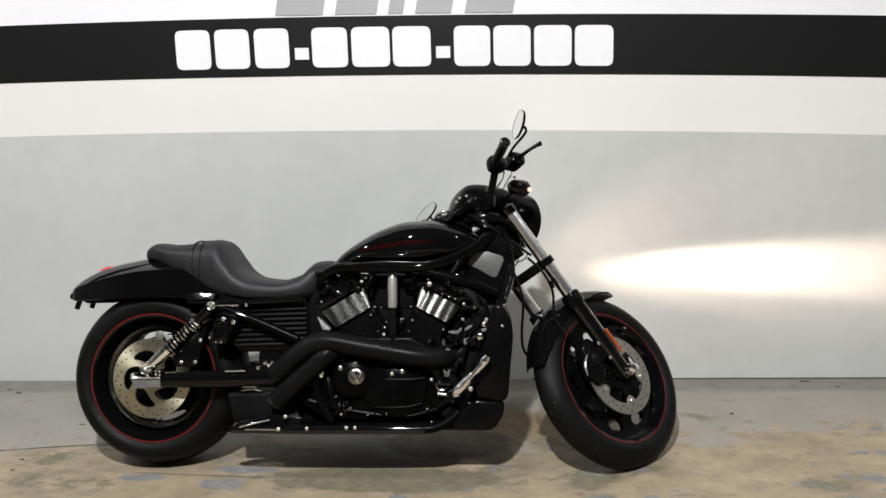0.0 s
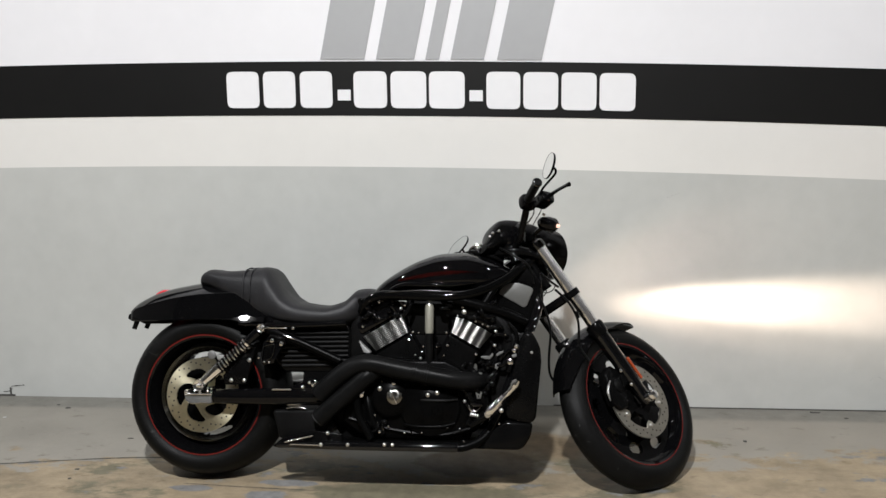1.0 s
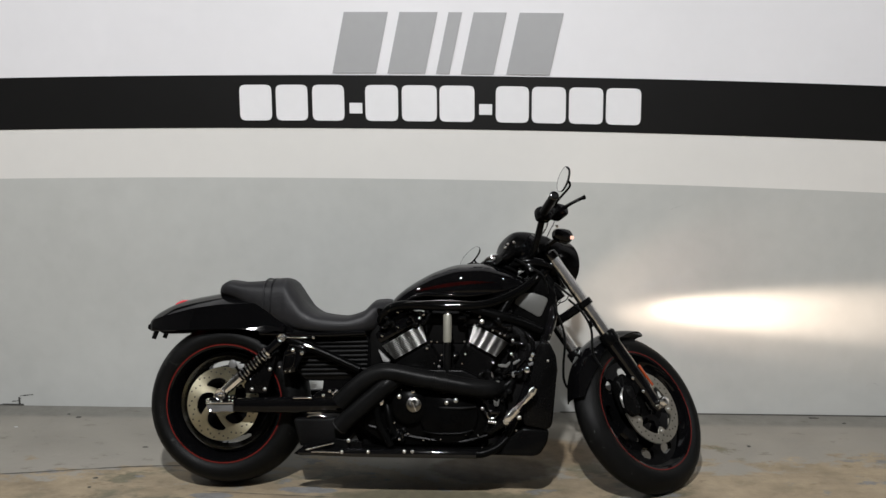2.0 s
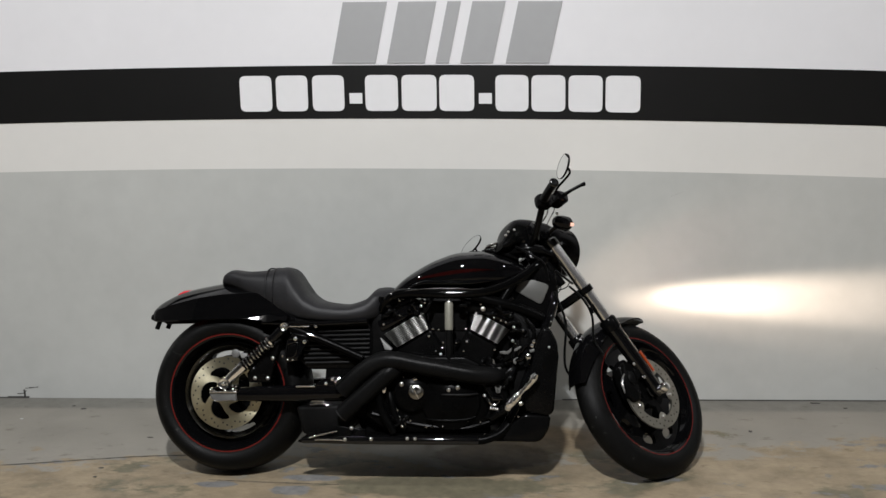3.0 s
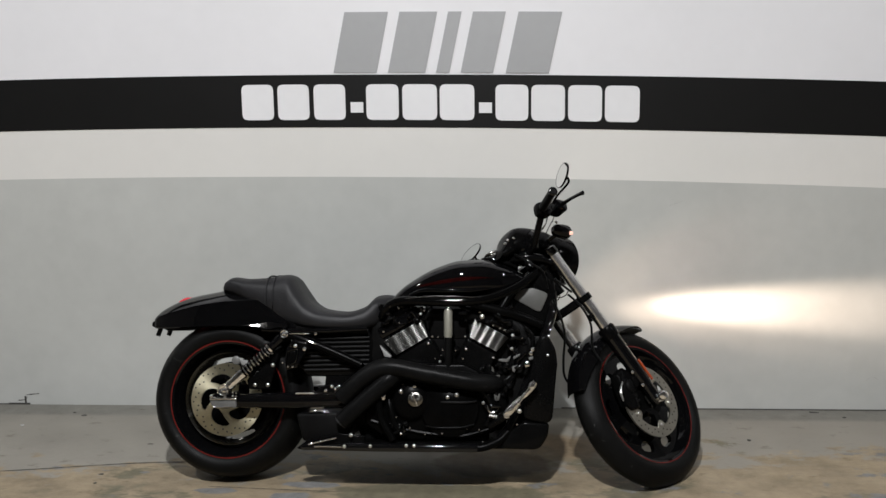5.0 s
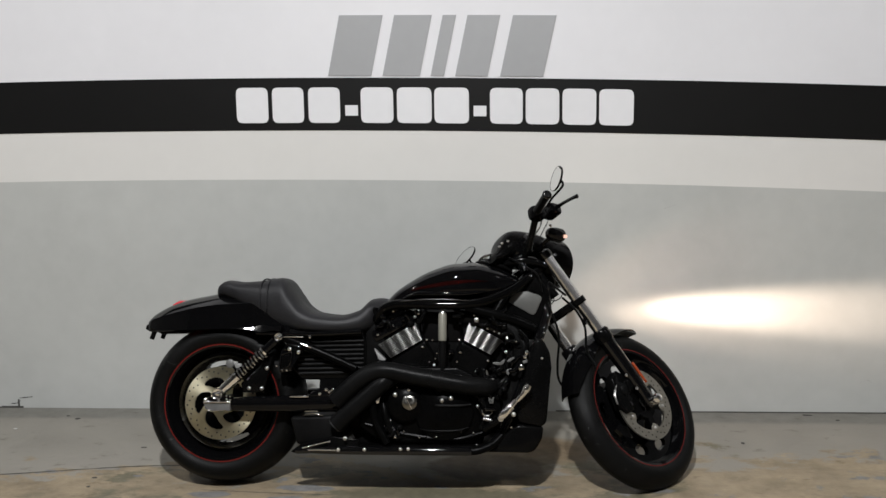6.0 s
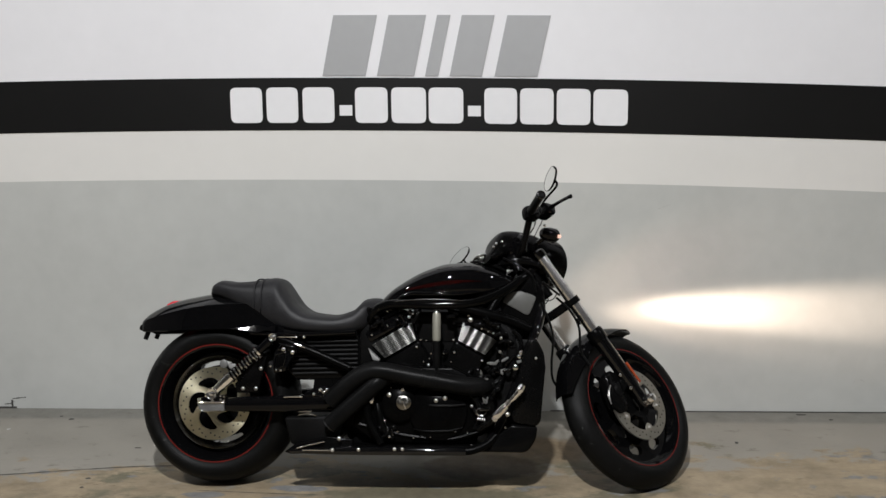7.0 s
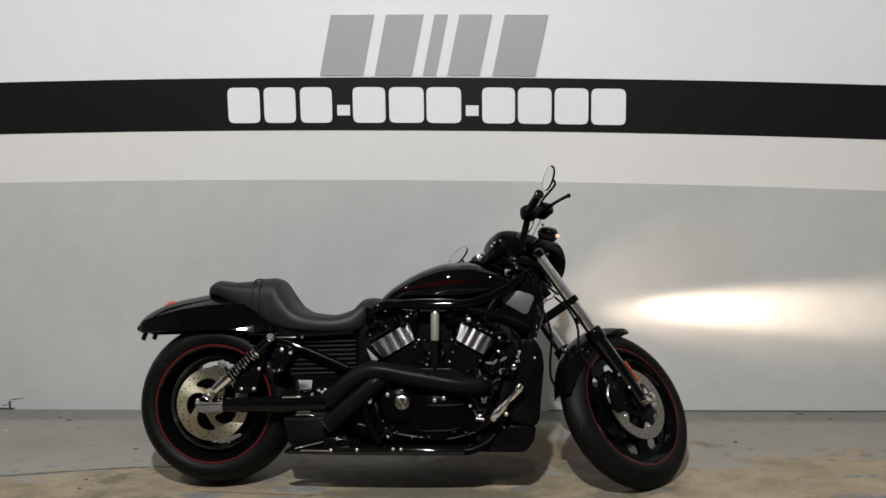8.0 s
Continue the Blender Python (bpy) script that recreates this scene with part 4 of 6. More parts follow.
def engine():
    e = part("engine", prism([(-0.27, 0.42), (-0.20, 0.47), (0.10, 0.47), (0.24, 0.40), (0.27, 0.30), (0.22, 0.21), (0.10, 0.175), (-0.20, 0.175), (-0.29, 0.24)], -0.165, 0.165, 0.012),
             CASE, bike, "black liquid-cooled twin cylinder engine")
    cover = part("clutch_cover", lathe([(0.112, 0), (0.114, 0.010), (0.108, 0.017), (0.098, 0.019), (0.092, 0.022), (0.066, 0.025), (0.060, 0.030), (0.035, 0.032), (0.02, 0.032), (0.004, 0.032)], (0.045, -0.163, 0.300), (0, -1, 0), 44), CASE, e)
    part("cover_ridge", tube([(-0.05, -0.178, 0.232), (0.0, -0.184, 0.226), (0.09, -0.184, 0.228), (0.14, -0.178, 0.240)], [0.004, 0.007, 0.007, 0.004], 12, 5), CASE, e)
    part("cover_ledge", tube([(0.003, -0.188, 0.326), (0.03, -0.194, 0.324), (0.10, -0.194, 0.324), (0.150, -0.186, 0.328)], [0.003, 0.006, 0.006, 0.003], 12, 5), RIBBED, e)
    small = part("pump_cover", lathe([(0.068, 0), (0.068, 0.018), (0.055, 0.030), (0.02, 0.034)], (-0.105, -0.163, 0.325), (0, -1, 0), 36), CASE, e)
    part("filler_cap", lathe([(0.028, 0), (0.029, 0.010), (0.026, 0.013), (0.014, 0.015), (0.002, 0.0155)], (-0.086, -0.193, 0.336), (0, -1, 0), 28), SPUN, e, "round steel filler cap")
    # chrome bar added along the cap's diagonal glint
    part("cap_glint", tube([(-0.100, -0.208, 0.362), (-0.092, -0.2115, 0.348), (-0.081, -0.2115, 0.324), (-0.076, -0.208, 0.312)], [0.0015, 0.0032, 0.0032, 0.0015], 10, 3), CHROME, e)
    bolts(e, [(0.039, 0.687), (-0.054, 0.675), (-0.069, 0.662), (-0.023, 0.574), (-0.001, 0.572), (0.104, 0.574), (0.017, 0.522), (0.067, 0.520), (-0.012, 0.489),
              (0.011, 0.501), (0.007, 0.477), (0.095, 0.489), (0.213, 0.617), (0.239, 0.606), (0.258, 0.599), (0.288, 0.580), (0.324, 0.568), (0.284, 0.528)], -0.170, 0.0056)
    bolts(e, [(-0.110, 0.370), (-0.125, 0.336), (-0.110, 0.302), (-0.160, 0.266), (-0.149, 0.238), (-0.109, 0.225), (-0.049, 0.202), (0.016, 0.205), (0.074, 0.228), (0.158, 0.222),
              (0.173, 0.176), (-0.180, 0.388), (0.180, 0.354), (0.193, 0.307), (-0.001, 0.332), (0.293, 0.212), (0.302, 0.243)], -0.184, 0.0056)
    bolts(e, [(-0.051, 0.336), (-0.132, 0.355), (-0.164, 0.204), (-0.196, 0.206), (-0.025, 0.202), (0.111, 0.224), (0.010, 0.349), (0.174, 0.322), (-0.136, 0.392)], -0.182, 0.0056, SEAM)
    bolts(e, [(0.171, 0.651), (0.038, 0.343), (-0.141, 0.205), (-0.142, 0.364), (-0.090, 0.384), (0.073, 0.352)], -0.192, 0.0085)
    part("case_plug", prism([(-0.138, 0.230), (-0.131, 0.238), (-0.122, 0.215), (-0.129, 0.204)], -0.190, -0.168, 0.003), SEAM, e)
    # bare alloy brackets between the front cylinder and the radiator
    for outline in ([(0.233, 0.487), (0.253, 0.489), (0.261, 0.485), (0.270, 0.494), (0.279, 0.500), (0.279, 0.489), (0.266, 0.476), (0.248, 0.478), (0.233, 0.481)],
                    [(0.288, 0.494), (0.301, 0.504), (0.316, 0.509), (0.316, 0.502), (0.301, 0.491), (0.290, 0.487)],
                    [(0.285, 0.459), (0.305, 0.465), (0.298, 0.450), (0.294, 0.437), (0.285, 0.444)],
                    [(0.346, 0.494), (0.365, 0.499), (0.365, 0.488), (0.350, 0.484)]):
        part("alloy_bracket", prism(outline, -0.172 if outline[0][0] < 0.34 else -0.190, -0.150, 0.002), CASTING, e, "dull cast alloy bracket")
    for outline in ([(0.187, 0.425), (0.239, 0.427), (0.235, 0.416), (0.196, 0.414)], [(0.213, 0.356), (0.239, 0.356), (0.234, 0.330), (0.219, 0.330)]):
        part("case_lug", prism(outline, -0.178, -0.150, 0.003), NECK_GREY, e, "dull grey casting lug")
    part("hose_nut", lathe([(0.009, 0), (0.012, 0.004), (0.012, 0.010), (0.006, 0.013)], (0.343, -0.176, 0.469), (0, -1, 0), 6), SPRING, e)
    part("spring_clip", tube([(0.191, -0.188, 0.309), (0.197, -0.190, 0.291), (0.214, -0.190, 0.287), (0.229, -0.190, 0.296), (0.238, -0.188, 0.315)], 0.0038, 8, 4), SPRING, e, "bright wire clip")
    part("lower_hose", tube([(-0.20, -0.150, 0.36), (-0.185, -0.175, 0.30), (-0.165, -0.180, 0.235), (-0.13, -0.175, 0.195)], 0.014, 12, 5), CASE, e)
    part("oil_line", tube([(0.14, -0.175, 0.385), (0.19, -0.185, 0.345), (0.205, -0.18, 0.29), (0.185, -0.175, 0.235)], 0.009, 10, 5), SATIN, e)
    part("case_rib", tube([(-0.26, -0.168, 0.25), (-0.10, -0.170, 0.212), (0.08, -0.170, 0.195), (0.21, -0.168, 0.225)], 0.007, 8, 5), CASE, e)
    part("case_rib", tube([(-0.24, -0.168, 0.43), (-0.05, -0.170, 0.415), (0.12, -0.170, 0.428)], 0.007, 8, 5), CASE, e)
    part("alternator_cover", lathe([(0.125, 0), (0.125, 0.022), (0.112, 0.036), (0.02, 0.042)], (0.02, 0.163, 0.305), (0, 1, 0), 40), SATIN, e)
    # unseen plate, added to stop lamp light leaking under the engine
    part("light_baffle", box(-0.36, 0.270, -0.190, 0.190, 0.150, 0.172, 0.006), CASE, e, "unseen black plate blocking light under the engine")
    part("oil_pan", prism([(-0.24, 0.195), (0.20, 0.195), (0.18, 0.150), (-0.20, 0.150)], -0.13, 0.13, 0.012), SATIN, e)

    for nm, half, base, along, up in (("rear_cylinder", 0.088, Vector((-0.124, 0, 0.5685)), Vector((0.864, 0, 0.503)), Vector((-0.503, 0, 0.864))),
                                ("front_cylinder", 0.075, Vector((0.191, 0, 0.5755)), Vector((0.879, 0, -0.477)), Vector((0.477, 0, 0.879)))):
        m = Matrix((along, (0, 1, 0), up)).transposed().to_4x4()
        m.translation = base
        body = box(-half + 0.004, half - 0.004, -0.122, 0.122, -0.19, 0.055, 0.010)
        body.transform(m)
        c = part(nm, body, SATIN, bike, "black cylinder with bright cooling fins")
        for k in range(10):
            z = -0.036 + 0.0072 * k
            reach = half * (0.80 + 0.022 * k)
            fin = bmesh.new()
            xs = np.linspace(-reach, reach, 49)
            rows = []
            for x in xs:
                u = (x + half) / (2 * half)
                bulge = 0.150 + 0.0010 * math.cos(u * 2 * math.pi * 4.5) - 0.008 * (2 * u - 1) ** 4
                edge = [(bulge - 0.0005, 0.0), (bulge, 0.0006), (bulge, 0.0011), (bulge - 0.0014, 0.0037), (bulge - 0.004, 0.0041)]
                rows.append([fin.verts.new((x, -y, z + h)) for y, h in edge] + [fin.verts.new((x, y, z + h)) for y, h in reversed(edge)])
            for p, q in zip(rows, rows[1:]):
                for j in range(10):
                    fin.faces.new((p[j], q[j], q[(j + 1) % 10], p[(j + 1) % 10]))
            fin.faces.new(rows[0])
            fin.faces.new(rows[-1][::-1])
            fin.transform(m)
            part("cooling_fin", fin, FINS, c)
        head = merge(box(-half - 0.004, half + 0.004, -0.135, 0.135, 0.044, 0.092, 0.012), box(-0.066, 0.066, -0.125, 0.125, 0.086, 0.125, 0.014))
        head.transform(m)
        part("cylinder_head", head, GLOSS, c, "black cylinder head cover")
        jug = box(-half + 0.010, half - 0.008, -0.146, 0.146, -0.15, -0.046, 0.012)
        jug.transform(m)
        part("cylinder_jug", jug, SATIN, c)
        for x, z in ((-0.07, 0.068), (-0.035, 0.115), (0.03, 0.118), (0.07, 0.068), (0.0, 0.066), (-0.05, -0.085), (0.06, -0.062)):
            p = m @ Vector((x, -0.136 if z > 0 else -0.147, z))
            part("head_bolt", bolt(p.x, p.y, p.z, 0.006, 0.006), CHROME, c)
    part("coolant_post", tube([(0.038, -0.158, 0.570), (0.038, -0.158, 0.580), (0.038, -0.158, 0.668), (0.038, -0.158, 0.677)], [0.013, 0.0165, 0.0165, 0.012], 18, 2), POST, e,
         "dull upright pipe between the cylinders")
    part("post_hose", tube([(0.038, -0.158, 0.572), (0.038, -0.158, 0.50), (0.038, -0.150, 0.45)], 0.0145, 14, 3), PLASTIC, e)
    part("post_cap", lathe([(0.012, 0), (0.010, 0.006), (0.004, 0.009)], (0.038, -0.158, 0.675), (0, 0, 1), 14), STEEL, e)
    part("throttle_body", prism([(-0.04, 0.56), (0.11, 0.56), (0.13, 0.70), (-0.06, 0.70)], -0.10, 0.10, 0.01), PLASTIC, e)


engine()
part("bare_cover", prism([(-0.230, 0.540), (-0.222, 0.532), (-0.184, 0.498), (-0.187, 0.491), (-0.211, 0.494)], -0.160, -0.130, 0.002), ALLOY, bike, "bare alloy corner cover")
part("intake_box", prism([(-0.20, 0.47), (0.30, 0.45), (0.32, 0.57), (0.24, 0.68), (-0.17, 0.69), (-0.245, 0.64), (-0.25, 0.56), (-0.205, 0.53)], -0.095, 0.095, 0.01), PLASTIC, bike)
part("coolant_hose", tube([(0.10, -0.10, 0.66), (0.22, -0.115, 0.655), (0.30, -0.12, 0.615), (0.335, -0.125, 0.55), (0.33, -0.125, 0.47)], 0.030, 14, 5), PLASTIC, bike)
part("battery_tray", prism([(-0.275, 0.44), (-0.20, 0.44), (-0.19, 0.62), (-0.225, 0.655), (-0.268, 0.60)], -0.125, 0.125, 0.006), PLASTIC, bike)
part("pivot_plate", prism([(-0.447, 0.435), (-0.352, 0.435), (-0.335, 0.365), (-0.455, 0.358)], -0.128, -0.100, 0.006), SATIN, bike)
part("frame_web", prism([(-0.37, 0.30), (-0.20, 0.34), (-0.19, 0.165), (-0.30, 0.165)], -0.11, 0.11, 0.006), PLASTIC, bike)
part("hose_cover", prism([(0.265, 0.20), (0.335, 0.24), (0.350, 0.42), (0.385, 0.56), (0.33, 0.60), (0.285, 0.50), (0.262, 0.36)], -0.13, 0.13, 0.01), PLASTIC, bike)
part("neck_tray", prism([(0.12, 0.665), (0.24, 0.72), (0.285, 0.715), (0.30, 0.66), (0.20, 0.60)], -0.112, -0.08, 0.006), SATIN, bike)


def engine_hoses():
    """Wires, small hoses and capped fittings packed round the cylinders and the crankcase."""
    rnd = random.Random(11)

    def run(x0, x1, z0, z1, y, n, r0, r1):
        for k in range(n):
            a = Vector((rnd.uniform(x0, x1), y + rnd.uniform(-0.012, 0.012), rnd.uniform(z0, z1)))
            c = a + Vector((rnd.uniform(-0.05, 0.05), rnd.uniform(-0.01, 0.006), rnd.uniform(-0.045, 0.045)))
            c.x, c.z = min(max(c.x, x0), x1), min(max(c.z, z0), z1)
            mid = (a + c) / 2 + Vector((rnd.uniform(-0.02, 0.02), -0.008, rnd.uniform(-0.02, 0.02)))
            part("engine_hose", tube([a + Vector((0, 0.03, 0)), a, mid, c, c + Vector((0, 0.03, 0))], rnd.uniform(r0, r1), 10, 4), rnd.choice((GLOSS, SATIN, SATIN)), bike)

    def caps(x0, x1, z0, z1, y, n):
        for k in range(n):
            q = rnd.uniform(0.007, 0.014)
            x, z = rnd.uniform(x0, x1), rnd.uniform(z0, z1)
            part("engine_fitting", lathe([(q, -0.02), (q, 0.004), (q * 0.8, 0.009), (q * 0.3, 0.012)], (x, y, z), (rnd.uniform(-0.3, 0.3), -1, rnd.uniform(0.0, 0.4)), 14), rnd.choice((GLOSS, SATIN, SATIN)), bike)

    run(-0.225, -0.03, 0.625, 0.695, -0.148, 10, 0.004, 0.009)
    run(0.08, 0.30, 0.635, 0.690, -0.148, 9, 0.004, 0.009)
    run(0.25, 0.345, 0.45, 0.60, -0.150, 9, 0.005, 0.010)
    run(0.18, 0.26, 0.20, 0.38, -0.168, 7, 0.004, 0.009)
    run(-0.20, -0.10, 0.185, 0.255, -0.172, 4, 0.005, 0.009)
    run(-0.16, 0.12, 0.365, 0.405, -0.170, 7, 0.005, 0.009)
    run(0.14, 0.29, 0.385, 0.46, -0.150, 10, 0.005, 0.011)
    caps(0.15, 0.27, 0.39, 0.46, -0.158, 4)
    caps(-0.22, -0.04, 0.62, 0.69, -0.152, 6)
    caps(0.10, 0.30, 0.62, 0.685, -0.152, 6)
    caps(-0.06, 0.11, 0.48, 0.58, -0.150, 2)
    caps(-0.19, 0.16, 0.195, 0.26, -0.172, 3)
    caps(0.17, 0.28, 0.24, 0.40, -0.168, 5)


engine_hoses()


def exhaust():
    up = part("exhaust_pipe", tube([(0.215, -0.03, 0.50), (0.245, -0.075, 0.440), (0.228, -0.150, 0.398), (0.159, -0.200, 0.399), (0.052, -0.207, 0.416), (-0.078, -0.208, 0.439),
                                    (-0.165, -0.208, 0.455), (-0.218, -0.208, 0.453), (-0.264, -0.208, 0.431), (-0.318, -0.207, 0.388), (-0.372, -0.205, 0.336)],
                                   [0.028, 0.030, 0.034, 0.035, 0.035, 0.035, 0.035, 0.035, 0.035, 0.035, 0.035], 24, 6), PIPE, bike, "matt black exhaust pipe")
    for x, z, q in ((0.036, 0.419, 0.0372), (0.026, 0.421, 0.0368), (-0.006, 0.427, 0.0372), (-0.016, 0.429, 0.0366)):
        part("pipe_clamp", tube([(x + 0.004, -0.2075, z - 0.0007), (x - 0.003, -0.2075, z + 0.0006)], q, 24, 1), PIPE, up)
    low = part("exhaust_pipe", tube([(-0.11, -0.14, 0.452), (-0.145, -0.175, 0.437), (-0.187, -0.203, 0.411), (-0.226, -0.208, 0.376), (-0.296, -0.208, 0.316), (-0.368, -0.206, 0.250)],
                                    [0.028, 0.03, 0.034, 0.034, 0.034, 0.034], 24, 6), PIPE, bike, "matt black exhaust pipe")
    part("pipe_mouth", tube([(-0.366, -0.206, 0.252), (-0.373, -0.206, 0.2455)], 0.029, 20, 1), HOLE, low)
    part("muffler", prism([(-0.56, 0.275), (-0.36, 0.285), (-0.33, 0.24), (-0.36, 0.175), (-0.53, 0.165)], -0.165, 0.02, 0.015), PIPE, bike, "matt black muffler box")
    p = part("heel_plate", prism([(-0.235, 0.345), (-0.215, 0.365), (-0.200, 0.352), (-0.205, 0.330), (-0.230, 0.325)], -0.19, -0.165, 0.004), CHROME, bike, "small bright heel plate")
    return p


exhaust()


def lower_rail(s):
    y = 0.205 * s
    r = part("lower_rail", tube([(-0.525, y * 0.965, 0.152), (-0.40, y * 0.985, 0.153), (-0.25, y * 0.997, 0.154), (-0.10, y, 0.155), (0.03, y * 0.990, 0.155), (0.15, y * 0.962, 0.154)],
                                  [0.010, 0.014, 0.016, 0.017, 0.017, 0.0165], 18, 5), RAIL, bike,
             "gloss black lower frame rail")
    part("rail_end", tube([(0.135, y * 0.965, 0.154), (0.18, y * 0.955, 0.158), (0.235, y * 0.93, 0.182), (0.27, y * 0.88, 0.215)], 0.0155, 16, 5), CASE, r)
    part("rail_brace", tube([(-0.494, y + 0.006 * s, 0.163), (-0.44, y + 0.008 * s, 0.177), (-0.387, y + 0.006 * s, 0.189)], 0.0028, 10, 3), CHROME, r, "bright angled brace rod")
    part("rail_brace", tube([(-0.470, y + 0.017 * s, 0.157), (-0.44, y + 0.018 * s, 0.158), (-0.36, y + 0.018 * s, 0.157)], 0.0024, 10, 3), CHROME, r, "bright lower brace rod")
    part("brace_back", prism([(-0.545, 0.146), (-0.50, 0.180), (-0.38, 0.205), (-0.28, 0.195), (-0.28, 0.145), (-0.52, 0.138)], y + (0.008 if s < 0 else -0.03), y + (0.03 if s < 0 else -0.008), 0.004),
         SATIN, r)
    for x, z in ((-0.33, 0.201), (-0.355, 0.158), (-0.255, 0.160), (-0.118, 0.163), (-0.088, 0.163)):
        part("rail_bolt", bolt(x, y + 0.013 * s, z, 0.0075, 0.006, (0, s, 0)), STEEL, r)
    part("rail_stay", tube([(-0.23, y * 0.95, 0.335), (-0.215, y * 0.97, 0.26), (-0.17, y, 0.18)], 0.014, 12, 4), CASE, r)


for side in (-1, 1):
    lower_rail(side)


def frame_tubes():
    for s in (-1, 1):
        f = part("frame", tube([(-0.225, 0.125 * s, 0.650), (-0.205, 0.150 * s, 0.680), (-0.180, 0.162 * s, 0.700), (-0.12, 0.166 * s, 0.712), (0.05, 0.168 * s, 0.708), (0.19, 0.160 * s, 0.718),
                                (0.30, 0.120 * s, 0.762), (0.375, 0.075 * s, 0.815), (0.415, 0.045 * s, 0.845)], 0.019, 16, 6), FRAME, bike, "gloss black frame tube")
        part("trim_line", tube([(-0.192, 0.176 * s, 0.686), (-0.165, 0.178 * s, 0.706), (-0.135, 0.180 * s, 0.719), (-0.037, 0.182 * s, 0.729), (0.067, 0.182 * s, 0.729), (0.150, 0.176 * s, 0.726), (0.204, 0.164 * s, 0.738), (0.298, 0.118 * s, 0.778)],
                               0.0024, 8, 6), SEAM, f, "slim bright frame seam")
        part("down_tube", tube([(0.440, 0.040 * s, 0.79), (0.448, 0.070 * s, 0.68), (0.405, 0.135 * s, 0.56), (0.345, 0.150 * s, 0.40), (0.285, 0.165 * s, 0.25), (0.235, 0.185 * s, 0.180)], 0.019, 14, 6),
             GLOSS, f)
        low = 0.035 + 0.035 * s
        part("neck_brace", tube([(0.13, 0.155 * s, 0.700 - low), (0.24, 0.150 * s, 0.672 - low), (0.33, 0.135 * s, 0.645 - low), (0.40, 0.120 * s, 0.615 - low)], 0.020, 14, 5), CASE, f)
        part("neck_web", tube([(0.243, 0.145 * s, 0.680), (0.268, 0.135 * s, 0.722), (0.296, 0.120 * s, 0.768)], 0.015, 12, 4), CASE, f)
        part("coolant_line", tube([(0.335, 0.168 * s, 0.61), (0.365, 0.172 * s, 0.57), (0.350, 0.178 * s, 0.48), (0.335, 0.180 * s, 0.43)], 0.008, 10, 4), SATIN, f)
        for x, z in ((0.365, 0.525), (0.358, 0.510)):
            part("line_clip", bolt(x, 0.178 * s, z, 0.010, 0.008, (0, s, 0)), CHROME, f)
        bolts(f, [(0.432, 0.60), (0.425, 0.575)] if s < 0 else [], -0.15, 0.006)
    part("steering_head", tube([(0.388, 0, 0.862), (0.478, 0, 0.736)], 0.032, 20, 1), SATIN, bike)
    neck = part("steering_neck", prism([(0.24, 0.64), (0.270, 0.70), (0.285, 0.765), (0.32, 0.80), (0.41, 0.835), (0.462, 0.76), (0.456, 0.66), (0.43, 0.60), (0.38, 0.56)], -0.076, 0.076, 0.008),
                SATIN, bike, "black steering neck with a grey alloy cover")
    part("neck_cover", prism([(0.297, 0.722), (0.304, 0.738), (0.318, 0.751), (0.340, 0.762), (0.372, 0.764), (0.416, 0.749), (0.427, 0.742), (0.428, 0.732), (0.405, 0.678), (0.397, 0.671), (0.386, 0.672)],
                             -0.081, -0.070, 0.002), NECK_GREY, neck, "satin grey alloy cover")


frame_tubes()


def radiator():
    r = part("radiator", box(0.335, 0.415, -0.15, 0.15, 0.26, 0.575, 0.01), PLASTIC, bike, "black radiator between gloss shrouds")
    for s in (-1, 1):
        part("radiator_shroud", prism([(0.375, 0.545), (0.395, 0.582), (0.425, 0.578), (0.452, 0.525), (0.456, 0.47), (0.436, 0.262), (0.415, 0.245), (0.330, 0.262), (0.320, 0.30), (0.345, 0.40)],
                                      0.200 * s, 0.105 * s, 0.016), COWL, r, "gloss black radiator shroud")
    part("air_dam", prism([(0.240, 0.150), (0.250, 0.200), (0.325, 0.255), (0.425, 0.248), (0.418, 0.20), (0.392, 0.158), (0.370, 0.148)], -0.195, 0.195, 0.012), SATIN, r, "satin black lower air dam")
    # small steel dot added at the shroud's bright lamp spot
    part("shroud_glint", bolt(0.420, -0.200, 0.505, 0.005, 0.003), STEEL, r)


radiator()


